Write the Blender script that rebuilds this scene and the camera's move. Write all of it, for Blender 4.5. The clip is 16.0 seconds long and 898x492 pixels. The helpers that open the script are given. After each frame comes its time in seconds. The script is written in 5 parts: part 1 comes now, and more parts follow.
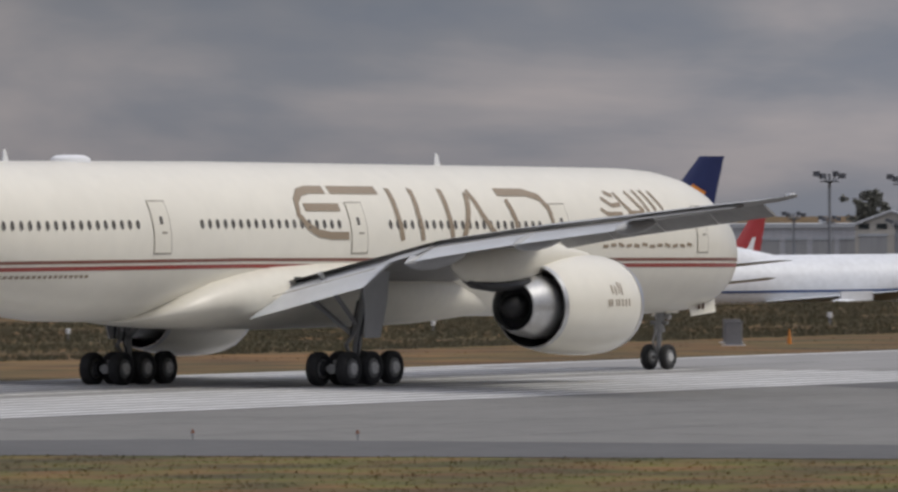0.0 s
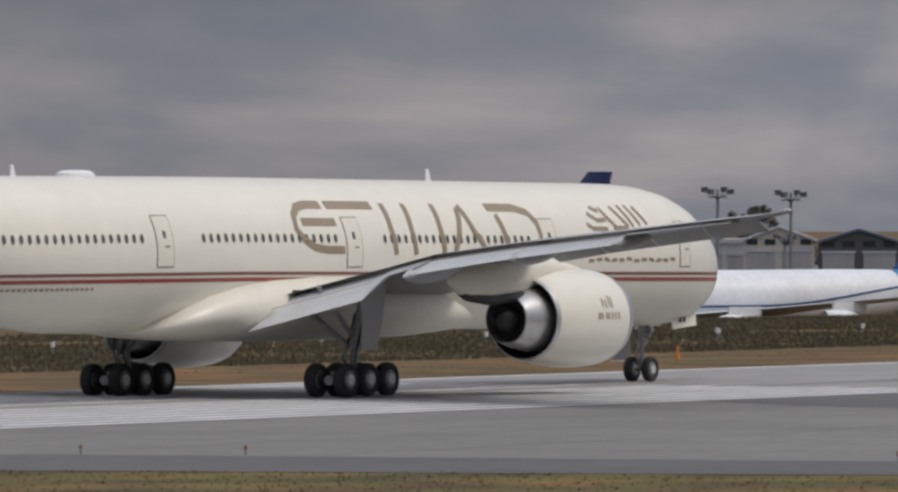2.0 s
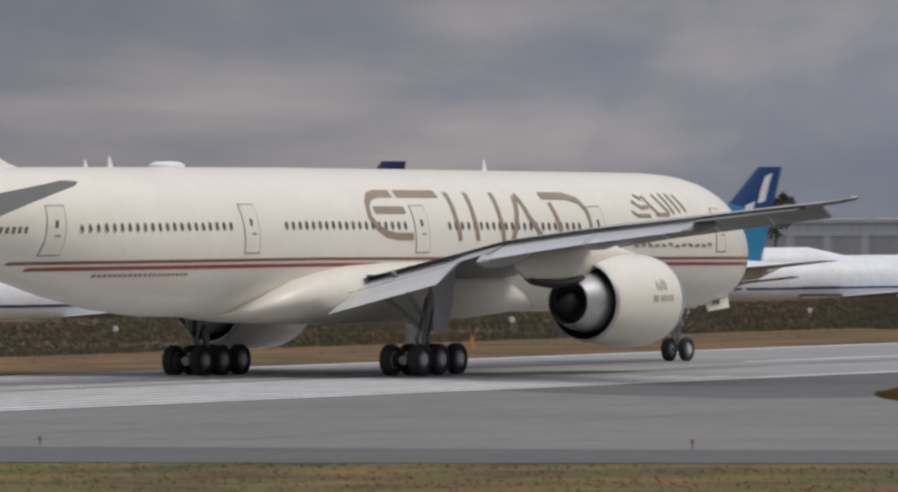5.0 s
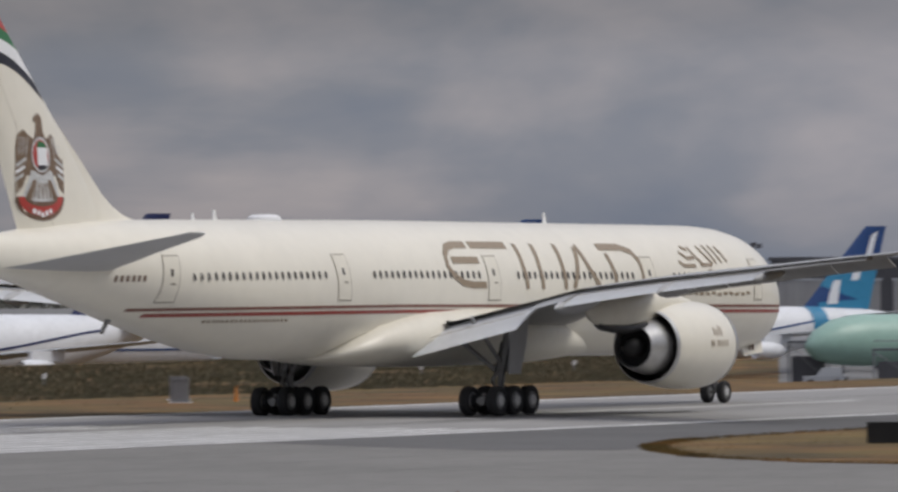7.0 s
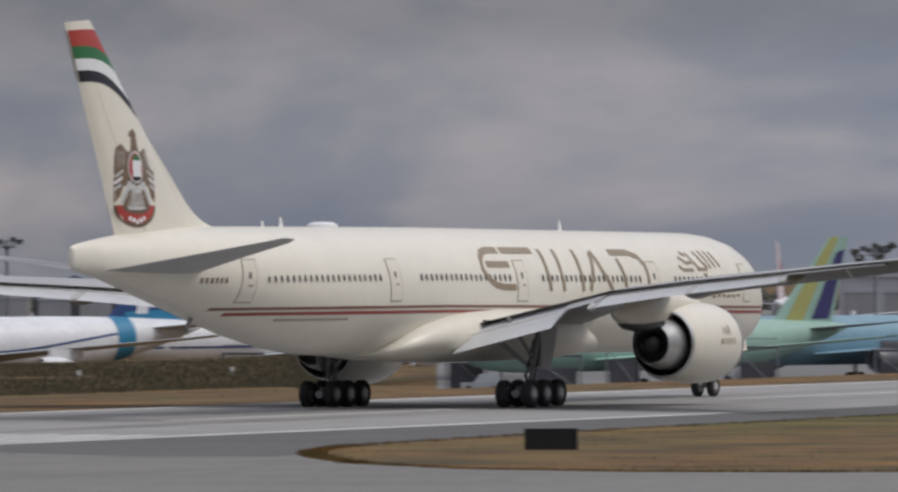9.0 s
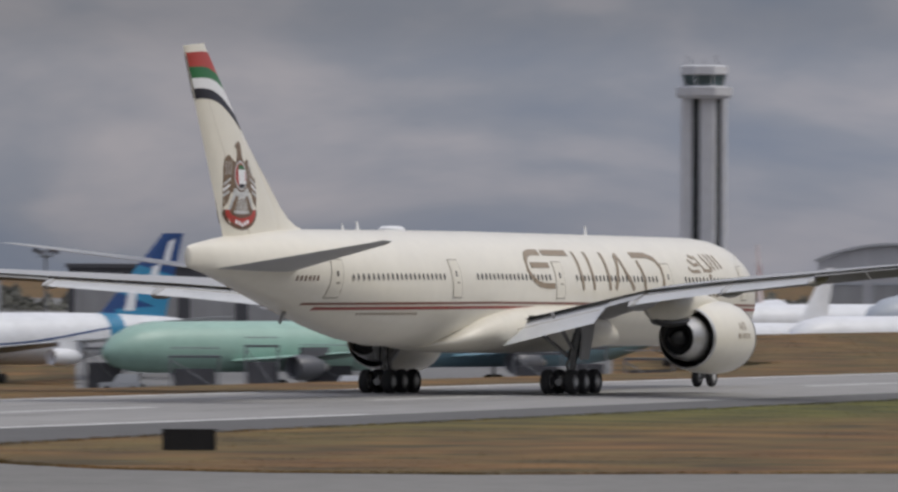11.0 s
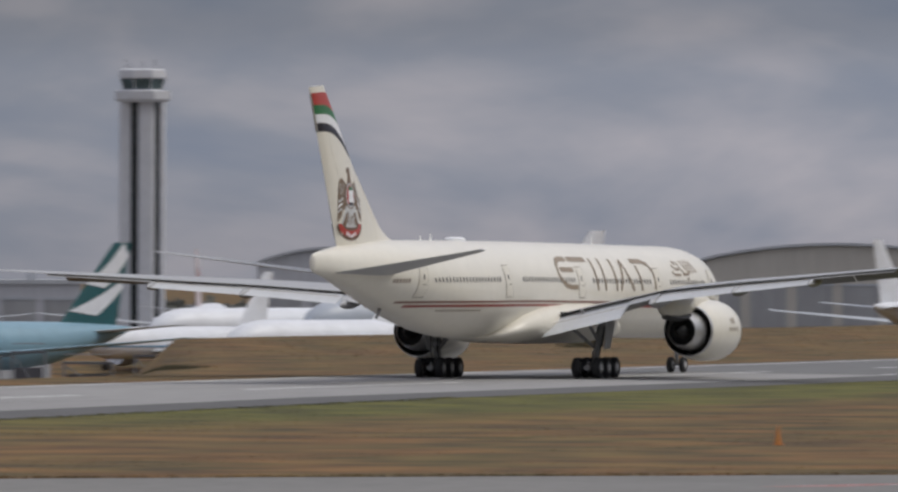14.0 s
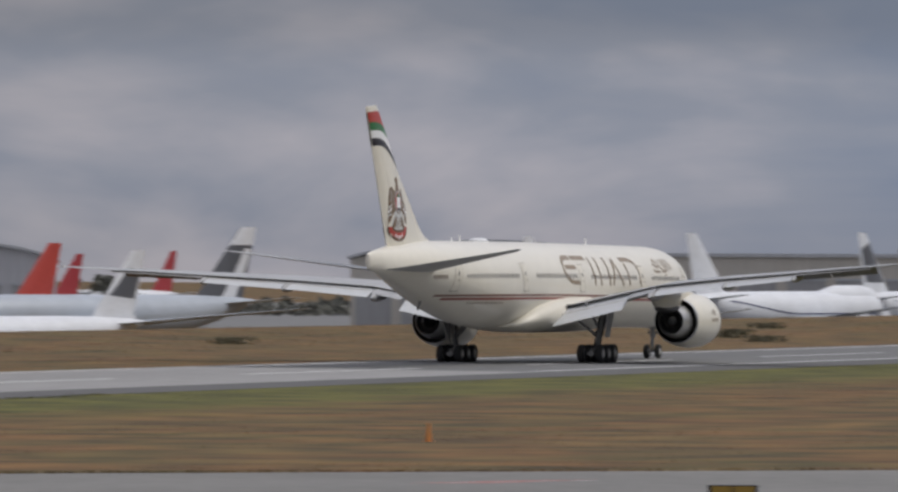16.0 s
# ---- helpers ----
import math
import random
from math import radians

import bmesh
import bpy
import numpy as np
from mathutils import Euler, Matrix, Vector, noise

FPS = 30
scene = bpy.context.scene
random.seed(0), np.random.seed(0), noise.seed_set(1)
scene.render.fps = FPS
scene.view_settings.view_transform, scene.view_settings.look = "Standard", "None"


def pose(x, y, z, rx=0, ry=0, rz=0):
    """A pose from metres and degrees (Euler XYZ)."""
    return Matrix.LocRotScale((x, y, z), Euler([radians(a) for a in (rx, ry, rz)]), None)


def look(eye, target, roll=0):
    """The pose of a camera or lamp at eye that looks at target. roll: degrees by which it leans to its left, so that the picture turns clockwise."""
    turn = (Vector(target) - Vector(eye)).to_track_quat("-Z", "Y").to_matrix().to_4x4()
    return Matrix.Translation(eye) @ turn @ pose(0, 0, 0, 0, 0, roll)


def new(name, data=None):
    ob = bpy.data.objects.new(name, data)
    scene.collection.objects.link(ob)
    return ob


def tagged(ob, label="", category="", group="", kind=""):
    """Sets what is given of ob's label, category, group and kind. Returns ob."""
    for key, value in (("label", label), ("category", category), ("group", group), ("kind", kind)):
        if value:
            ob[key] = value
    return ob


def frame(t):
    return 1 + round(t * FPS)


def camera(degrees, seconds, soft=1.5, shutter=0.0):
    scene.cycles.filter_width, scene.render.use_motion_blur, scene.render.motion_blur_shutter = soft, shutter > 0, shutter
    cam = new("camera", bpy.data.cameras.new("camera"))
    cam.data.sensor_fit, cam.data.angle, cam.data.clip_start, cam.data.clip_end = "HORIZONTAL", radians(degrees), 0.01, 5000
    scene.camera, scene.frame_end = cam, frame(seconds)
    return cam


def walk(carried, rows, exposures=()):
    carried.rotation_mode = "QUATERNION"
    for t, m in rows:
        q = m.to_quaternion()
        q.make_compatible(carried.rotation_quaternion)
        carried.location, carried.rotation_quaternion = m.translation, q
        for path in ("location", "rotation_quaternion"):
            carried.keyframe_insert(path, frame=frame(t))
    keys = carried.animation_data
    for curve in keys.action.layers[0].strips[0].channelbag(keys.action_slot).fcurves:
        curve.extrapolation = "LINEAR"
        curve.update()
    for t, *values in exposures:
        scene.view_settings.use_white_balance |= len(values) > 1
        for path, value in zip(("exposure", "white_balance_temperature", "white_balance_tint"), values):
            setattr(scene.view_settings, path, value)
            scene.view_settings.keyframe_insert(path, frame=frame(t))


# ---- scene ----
EYE = (0.0, -188.68, 7.394)
VIEW = [(0, 32.623, -0.330, -0.245), (0.5, 32.410, -0.306, -0.220), (1, 32.226, -0.296, -0.256), (1.5, 32.050, -0.279, -0.207), (2, 31.873, -0.230, -0.173), (2.5, 31.713, -0.233, -0.215), (3, 31.513, -0.233, -0.221), (3.5, 31.327, -0.234, -0.294), (4, 31.068, -0.233, -0.279), (6.5, 29.379, -0.156, -0.369), (7, 28.909, 0.037, -0.289), (7.5, 28.428, 0.074, -0.303), (8, 27.792, 0.058, -0.258), (8.5, 27.123, 0.061, -0.225), (9, 26.616, 0.070, -0.184), (11.5, 23.527, 0.085, 0.275), (12, 22.894, 0.094, 0.236), (12.5, 22.380, 0.095, 0.139), (13, 21.850, 0.105, 0.163), (13.5, 21.172, 0.111, 0.109), (14, 20.432, 0.116, 0.183), (14.5, 19.871, 0.121, 0.260), (15, 19.235, 0.124, 0.374), (15.5, 18.699, 0.134, 0.263), (16, 18.089, 0.102, 0.239)]
ROLL_OUT = [(0, 317.37), (0.5, 318.92), (1, 320.87), (1.5, 322.83), (2, 325.28), (2.5, 327.66), (3, 330.69), (3.5, 333.82), (4, 337.83), (6.5, 366.00), (7, 374.37), (7.5, 382.92), (8, 392.05), (8.5, 401.98), (9, 412.54), (11.5, 476.32), (12, 491.37), (12.5, 506.69), (13, 522.68), (13.5, 539.54), (14, 557.08), (14.5, 575.26), (15, 594.09), (15.5, 613.81), (16, 634.04)]

cam = camera(6.02, 16.0, soft=2.6, shutter=0.9)


def aim(pan, tilt, roll):
    a, e = radians(pan), radians(tilt)
    far = (EYE[0] + 100 * math.cos(a) * math.cos(e), EYE[1] + 100 * math.sin(a) * math.cos(e), EYE[2] + 100 * math.sin(e))
    return look(EYE, far, roll)


walk(cam, [(t, aim(p, e, r)) for t, p, e, r in VIEW], exposures=[(0.0, 0.0), (16.0, 0.0)])

# ---------------------------------------------------------------- light
world = bpy.data.worlds.new("overcast_sky")
scene.world = world
world.use_nodes = True
wn, wl = world.node_tree.nodes, world.node_tree.links
wn.clear()


def wnode(kind, **inputs):
    n = wn.new(kind)
    for k, v in inputs.items():
        n.inputs[k].default_value = v
    return n


SUN_AZ, SUN_EL = radians(-70), radians(52)
w_out = wnode("ShaderNodeOutputWorld")
w_bg = wnode("ShaderNodeBackground", Strength=1.0)
w_sky = wn.new("ShaderNodeTexSky")
w_sky.sky_type, w_sky.sun_disc = "NISHITA", False
w_sky.sun_elevation, w_sky.sun_rotation = SUN_EL, math.pi / 2 - SUN_AZ
w_co = wn.new("ShaderNodeTexCoord")
w_map = wn.new("ShaderNodeMapping")
w_map.inputs["Scale"].default_value = (1.0, 1.0, 2.7)
w_n1 = wnode("ShaderNodeTexNoise", Scale=12.0, Detail=6.0, Roughness=0.5, Distortion=0.4)
w_n2 = wnode("ShaderNodeTexNoise", Scale=34.0, Detail=4.0, Roughness=0.46, Distortion=0.15)
w_ramp = wn.new("ShaderNodeValToRGB")
w_ramp.color_ramp.elements[0].position, w_ramp.color_ramp.elements[0].color = 0.41, (0.170, 0.190, 0.238, 1)
w_ramp.color_ramp.elements[1].position, w_ramp.color_ramp.elements[1].color = 0.625, (0.352, 0.322, 0.330, 1)
w_mid = w_ramp.color_ramp.elements.new(0.5)
w_mid.color = (0.218, 0.225, 0.258, 1)
w_add = wn.new("ShaderNodeMath")
w_add.operation = "MULTIPLY_ADD"
w_add.inputs[1].default_value, w_add.inputs[2].default_value = 0.27, -0.036
w_add2 = wn.new("ShaderNodeMath")
w_add2.operation = "MULTIPLY_ADD"
w_add2.inputs[1].default_value = 0.8
w_sep = wn.new("ShaderNodeSeparateXYZ")
w_el = wn.new("ShaderNodeMapRange")
w_el.inputs["From Min"].default_value, w_el.inputs["From Max"].default_value = 0.05, 0.8
w_el.inputs["To Min"].default_value, w_el.inputs["To Max"].default_value = 1.0, 4.3
w_side = wn.new("ShaderNodeMapRange")
w_side.inputs["From Min"].default_value, w_side.inputs["From Max"].default_value = 0.80, 0.97
w_side.inputs["To Min"].default_value, w_side.inputs["To Max"].default_value = 0.85, 1.31
w_both = wn.new("ShaderNodeMath")
w_both.operation = "MULTIPLY"
w_mul = wn.new("ShaderNodeVectorMath")
w_mul.operation = "SCALE"
w_skys = wn.new("ShaderNodeVectorMath")
w_skys.operation = "SCALE"
w_skys.inputs["Scale"].default_value = 0.06
w_mix = wn.new("ShaderNodeMixRGB")
w_mix.inputs["Fac"].default_value = 0.92
wl.new(w_co.outputs["Generated"], w_map.inputs["Vector"])
wl.new(w_map.outputs["Vector"], w_n1.inputs["Vector"])
wl.new(w_map.outputs["Vector"], w_n2.inputs["Vector"])
wl.new(w_n2.outputs["Fac"], w_add.inputs[0])
wl.new(w_n1.outputs["Fac"], w_add2.inputs[0])
wl.new(w_add.outputs[0], w_add2.inputs[2])
wl.new(w_add2.outputs[0], w_ramp.inputs["Fac"])
wl.new(w_co.outputs["Generated"], w_sep.inputs[0])
wl.new(w_sep.outputs["Z"], w_el.inputs["Value"])
w_tint = wn.new("ShaderNodeMixRGB")
w_tint.blend_type = "MULTIPLY"
w_tint.inputs["Color2"].default_value = (0.955, 1.0, 1.08, 1)
w_tf = wn.new("ShaderNodeMapRange")
w_tf.inputs["From Min"].default_value, w_tf.inputs["From Max"].default_value = 0.84, 0.95
wl.new(w_sep.outputs["X"], w_tf.inputs["Value"])
wl.new(w_tf.outputs["Result"], w_tint.inputs["Fac"])
wl.new(w_ramp.outputs["Color"], w_tint.inputs["Color1"])
wl.new(w_tint.outputs["Color"], w_mul.inputs[0])
wl.new(w_sep.outputs["X"], w_side.inputs["Value"])
w_band = wn.new("ShaderNodeValToRGB")
w_band.color_ramp.interpolation = "EASE"
stops = ((0.0, 0.92), (0.26, 1.0), (0.42, 0.97), (0.58, 0.78), (1.0, 0.82))
w_band.color_ramp.elements[0].position, w_band.color_ramp.elements[1].position = stops[0][0], stops[-1][0]
for e_, v_ in [(w_band.color_ramp.elements[0], stops[0][1]), (w_band.color_ramp.elements[1], stops[-1][1])]:
    e_.color = (v_, v_, v_, 1)
for p_, v_ in stops[1:-1]:
    w_band.color_ramp.elements.new(p_).color = (v_, v_, v_, 1)
w_low = wn.new("ShaderNodeMath")
w_low.operation = "MULTIPLY"
w_low.inputs[1].default_value = 20.0
w_lay = wn.new("ShaderNodeMath")
w_lay.operation = "MULTIPLY"
wl.new(w_sep.outputs["Z"], w_low.inputs[0])
wl.new(w_low.outputs[0], w_band.inputs["Fac"])
wl.new(w_band.outputs["Color"], w_lay.inputs[0])
wl.new(w_el.outputs["Result"], w_lay.inputs[1])
wl.new(w_lay.outputs[0], w_both.inputs[0])
wl.new(w_side.outputs["Result"], w_both.inputs[1])
wl.new(w_both.outputs[0], w_mul.inputs["Scale"])
wl.new(w_sky.outputs["Color"], w_skys.inputs[0])
wl.new(w_skys.outputs[0], w_mix.inputs["Color1"])
wl.new(w_mul.outputs[0], w_mix.inputs["Color2"])
wl.new(w_mix.outputs["Color"], w_bg.inputs["Color"])
wl.new(w_bg.outputs[0], w_out.inputs[0])

sun_data = bpy.data.lights.new("sun", "SUN")
sun_data.energy, sun_data.angle, sun_data.color = 1.6, radians(25), (1.0, 0.95, 0.86)
sun = new("sun", sun_data)
sun.matrix_basis = look((100 * math.cos(SUN_AZ) * math.cos(SUN_EL), 100 * math.sin(SUN_AZ) * math.cos(SUN_EL), 100 * math.sin(SUN_EL)), (0, 0, 0))


# ---------------------------------------------------------------- materials
def mat(name, color, rough=0.5, metal=0.0, vary=0.08, scale=0.6, bump=0.0, fine=8.0, dark=None, clear=0.0, squash=(1, 1, 1)):
    """A surface whose colour drifts between two tones at a broad and a fine scale (per metre)."""
    m = bpy.data.materials.new(name)
    m.use_nodes = True
    n, l = m.node_tree.nodes, m.node_tree.links
    b = n["Principled BSDF"]
    b.inputs["Roughness"].default_value, b.inputs["Metallic"].default_value = rough, metal
    b.inputs["Coat Weight"].default_value = clear
    b.inputs["Coat Roughness"].default_value = 0.12
    co = n.new("ShaderNodeTexCoord")
    mp = n.new("ShaderNodeMapping")
    mp.inputs["Scale"].default_value = squash
    l.new(co.outputs["Object"], mp.inputs["Vector"])
    n1, n2 = n.new("ShaderNodeTexNoise"), n.new("ShaderNodeTexNoise")
    n1.inputs["Scale"].default_value, n1.inputs["Detail"].default_value = scale, 4
    n2.inputs["Scale"].default_value, n2.inputs["Detail"].default_value = fine, 3
    for k in (n1, n2):
        l.new(mp.outputs["Vector"], k.inputs["Vector"])
    av = n.new("ShaderNodeMath")
    av.operation = "ADD"
    l.new(n1.outputs["Fac"], av.inputs[0])
    l.new(n2.outputs["Fac"], av.inputs[1])
    rg = n.new("ShaderNodeMapRange")
    rg.inputs["From Min"].default_value, rg.inputs["From Max"].default_value = 0.72, 1.28
    l.new(av.outputs[0], rg.inputs["Value"])
    mx = n.new("ShaderNodeMixRGB")
    lo = dark or tuple(c * (1 - vary) for c in color)
    hi = color if dark else tuple(min(1.0, c * (1 + vary)) for c in color)
    mx.inputs["Color1"].default_value, mx.inputs["Color2"].default_value = (*lo, 1), (*hi, 1)
    l.new(rg.outputs["Result"], mx.inputs["Fac"])
    l.new(mx.outputs["Color"], b.inputs["Base Color"])
    if bump:
        bp = n.new("ShaderNodeBump")
        bp.inputs["Strength"].default_value, bp.inputs["Distance"].default_value = bump, 0.05
        l.new(n2.outputs["Fac"], bp.inputs["Height"])
        l.new(bp.outputs["Normal"], b.inputs["Normal"])
    return m


CREAM = mat("cream_gloss_paint", (0.80, 0.765, 0.67), 0.32, vary=0.03, scale=0.25, fine=1.3, clear=0.3)
CREAM2 = mat("cream_panel_paint", (0.765, 0.73, 0.635), 0.36, vary=0.04, scale=0.4, fine=2.0)
SEAM = mat("panel_gap", (0.30, 0.27, 0.22), 0.6)
WINDOW = mat("cabin_window", (0.105, 0.095, 0.085), 0.25)
BRONZE = mat("bronze_paint", (0.30, 0.235, 0.165), 0.4, vary=0.05)
RED = mat("dark_red_paint", (0.32, 0.055, 0.042), 0.4, vary=0.06)
MAROON = mat("maroon_line_paint", (0.22, 0.085, 0.06), 0.4)
BROWN = mat("brown_line_paint", (0.16, 0.10, 0.07), 0.4)
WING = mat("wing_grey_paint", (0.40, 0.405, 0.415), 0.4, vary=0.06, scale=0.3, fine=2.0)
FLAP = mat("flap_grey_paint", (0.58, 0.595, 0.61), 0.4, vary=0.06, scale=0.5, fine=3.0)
# wing grey darkened: the underside's shade is put into the colour
UNDER_SHADE = mat("wing_underside_shade_grey", (0.25, 0.245, 0.24), 0.5, vary=0.12, scale=0.4, fine=3.0)
BAREMETAL = mat("bare_metal", (0.62, 0.62, 0.62), 0.28, metal=0.9, vary=0.06)
COWL = mat("core_cowl_metal", (0.60, 0.60, 0.60), 0.34, metal=0.75, vary=0.1, scale=1.5)
FLAT_BLACK = mat("flat_black", (0.018, 0.018, 0.02), 0.6, vary=0.3)
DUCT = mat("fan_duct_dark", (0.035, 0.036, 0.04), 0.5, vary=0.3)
STRUT = mat("gear_grey_steel", (0.30, 0.30, 0.30), 0.45, metal=0.3, vary=0.12, scale=2)
TYRE = mat("tyre_rubber", (0.028, 0.028, 0.029), 0.8, vary=0.25, scale=3)
RIM = mat("wheel_rim", (0.24, 0.24, 0.24), 0.45, metal=0.4, vary=0.12, scale=4)
HUB = mat("hub_metal", (0.62, 0.62, 0.61), 0.4, metal=0.3, vary=0.1, scale=5)
WHITE = mat("white_paint", (0.80, 0.81, 0.83), 0.4, vary=0.03)
GREEN_STRIPE = mat("flag_green", (0.03, 0.16, 0.06), 0.4)
RED_STRIPE = mat("flag_red", (0.44, 0.06, 0.05), 0.4)
BLACK_STRIPE = mat("flag_black", (0.02, 0.02, 0.03), 0.4)
TAUPE = mat("emblem_brown", (0.19, 0.13, 0.085), 0.45, vary=0.25, scale=3, fine=12)
SILVER = mat("emblem_silver", (0.55, 0.56, 0.56), 0.45, vary=0.2, scale=3, fine=9)
RUNWAY = mat("grooved_runway_asphalt", (0.275, 0.27, 0.265), 0.85, vary=0.14, scale=0.05, fine=0.7, bump=0.2, squash=(0.25, 1, 1))
TAXI = mat("worn_taxiway_concrete", (0.185, 0.18, 0.171), 0.9, vary=0.14, scale=0.06, fine=0.8, bump=0.2)
SHOULDER = mat("dark_shoulder_asphalt", (0.105, 0.104, 0.104), 0.9, vary=0.15, scale=0.08, fine=1.0, bump=0.2)
PAINT = mat("worn_runway_paint", (0.72, 0.72, 0.72), 0.8, dark=(0.44, 0.44, 0.44), scale=0.2, fine=1.4)
GRASS = mat("autumn_grass", (0.152, 0.091, 0.028), 0.95, dark=(0.078, 0.061, 0.014), scale=0.045, fine=0.35, bump=0.3, squash=(0.16, 1, 1))


def grass_tones(m):
    """A third, redder tone and fine flecks over the broad bands."""
    n, l = m.node_tree.nodes, m.node_tree.links
    b = n["Principled BSDF"]
    old = b.inputs["Base Color"].links[0].from_socket
    co = n.new("ShaderNodeTexCoord")
    n3, n4 = n.new("ShaderNodeTexNoise"), n.new("ShaderNodeTexNoise")
    n3.inputs["Scale"].default_value, n3.inputs["Detail"].default_value = 0.11, 5
    n4.inputs["Scale"].default_value, n4.inputs["Detail"].default_value = 0.17, 3
    r3, r4 = n.new("ShaderNodeMapRange"), n.new("ShaderNodeMapRange")
    r3.inputs["From Min"].default_value, r3.inputs["From Max"].default_value = 0.45, 0.6
    r3.inputs["To Max"].default_value = 0.85
    r4.inputs["From Min"].default_value, r4.inputs["From Max"].default_value = 0.36, 0.64
    r4.inputs["To Min"].default_value, r4.inputs["To Max"].default_value = 0.52, 1.24
    mx, sc = n.new("ShaderNodeMixRGB"), n.new("ShaderNodeVectorMath")
    sc.operation = "SCALE"
    mx.inputs["Color2"].default_value = (0.174, 0.085, 0.024, 1)
    for q in (n3, n4):
        l.new(co.outputs["Object"], q.inputs["Vector"])
    l.new(n3.outputs["Fac"], r3.inputs["Value"])
    l.new(n4.outputs["Fac"], r4.inputs["Value"])
    # greener verge beside the runway and beside the first taxiway edge
    xyz, wob = n.new("ShaderNodeSeparateXYZ"), n.new("ShaderNodeMath")
    wob.operation = "MULTIPLY_ADD"
    wob.inputs[1].default_value = 34.0
    l.new(co.outputs["Object"], xyz.inputs[0])
    l.new(n3.outputs["Fac"], wob.inputs[0])
    l.new(xyz.outputs["Y"], wob.inputs[2])
    up, down, west = n.new("ShaderNodeMapRange"), n.new("ShaderNodeMapRange"), n.new("ShaderNodeMapRange")
    for q, lo, hi, t0, t1 in ((up, -33, -22, 0, 1), (down, -5, 8, 1, 0), (west, 205, 230, 0.45, 0)):
        q.inputs["From Min"].default_value, q.inputs["From Max"].default_value = lo, hi
        q.inputs["To Min"].default_value, q.inputs["To Max"].default_value = t0, t1
    l.new(wob.outputs[0], up.inputs["Value"])
    l.new(wob.outputs[0], down.inputs["Value"])
    l.new(xyz.outputs["X"], west.inputs["Value"])
    both, most = n.new("ShaderNodeMath"), n.new("ShaderNodeMath")
    both.operation, most.operation = "MULTIPLY", "MAXIMUM"
    l.new(up.outputs["Result"], both.inputs[0])
    l.new(down.outputs["Result"], both.inputs[1])
    east, run = n.new("ShaderNodeMapRange"), n.new("ShaderNodeMath")
    run.operation = "MULTIPLY"
    east.inputs["From Min"].default_value, east.inputs["From Max"].default_value = 315, 385
    east.inputs["To Min"].default_value = 0.15
    l.new(xyz.outputs["X"], east.inputs["Value"])
    l.new(both.outputs[0], run.inputs[0])
    l.new(east.outputs["Result"], run.inputs[1])
    l.new(run.outputs[0], most.inputs[0])
    # the west verge is patchy, green between straw
    clump, spot, part_green = n.new("ShaderNodeTexNoise"), n.new("ShaderNodeMapRange"), n.new("ShaderNodeMath")
    clump.inputs["Scale"].default_value, clump.inputs["Detail"].default_value = 0.4, 5
    spot.inputs["From Min"].default_value, spot.inputs["From Max"].default_value = 0.42, 0.6
    spot.inputs["To Min"].default_value, spot.inputs["To Max"].default_value = 0.1, 2.1
    part_green.operation = "MULTIPLY"
    l.new(co.outputs["Object"], clump.inputs["Vector"])
    l.new(clump.outputs["Fac"], spot.inputs["Value"])
    l.new(spot.outputs["Result"], part_green.inputs[0])
    l.new(west.outputs["Result"], part_green.inputs[1])
    l.new(part_green.outputs[0], most.inputs[1])
    dim = n.new("ShaderNodeMath")
    dim.operation = "MULTIPLY"
    dim.inputs[1].default_value = 0.95
    l.new(most.outputs[0], dim.inputs[0])
    verge = n.new("ShaderNodeMixRGB")
    verge.inputs["Color2"].default_value = (0.096, 0.094, 0.012, 1)
    l.new(dim.outputs[0], verge.inputs["Fac"])
    l.new(old, mx.inputs["Color1"])
    l.new(r3.outputs["Result"], mx.inputs["Fac"])
    l.new(mx.outputs["Color"], verge.inputs["Color1"])
    l.new(verge.outputs["Color"], sc.inputs[0])
    l.new(r4.outputs["Result"], sc.inputs["Scale"])
    l.new(sc.outputs[0], b.inputs["Base Color"])


grass_tones(GRASS)
BLADE = GRASS
SIGNBLACK = mat("sign_black", (0.012, 0.012, 0.013), 0.5, vary=0.2)


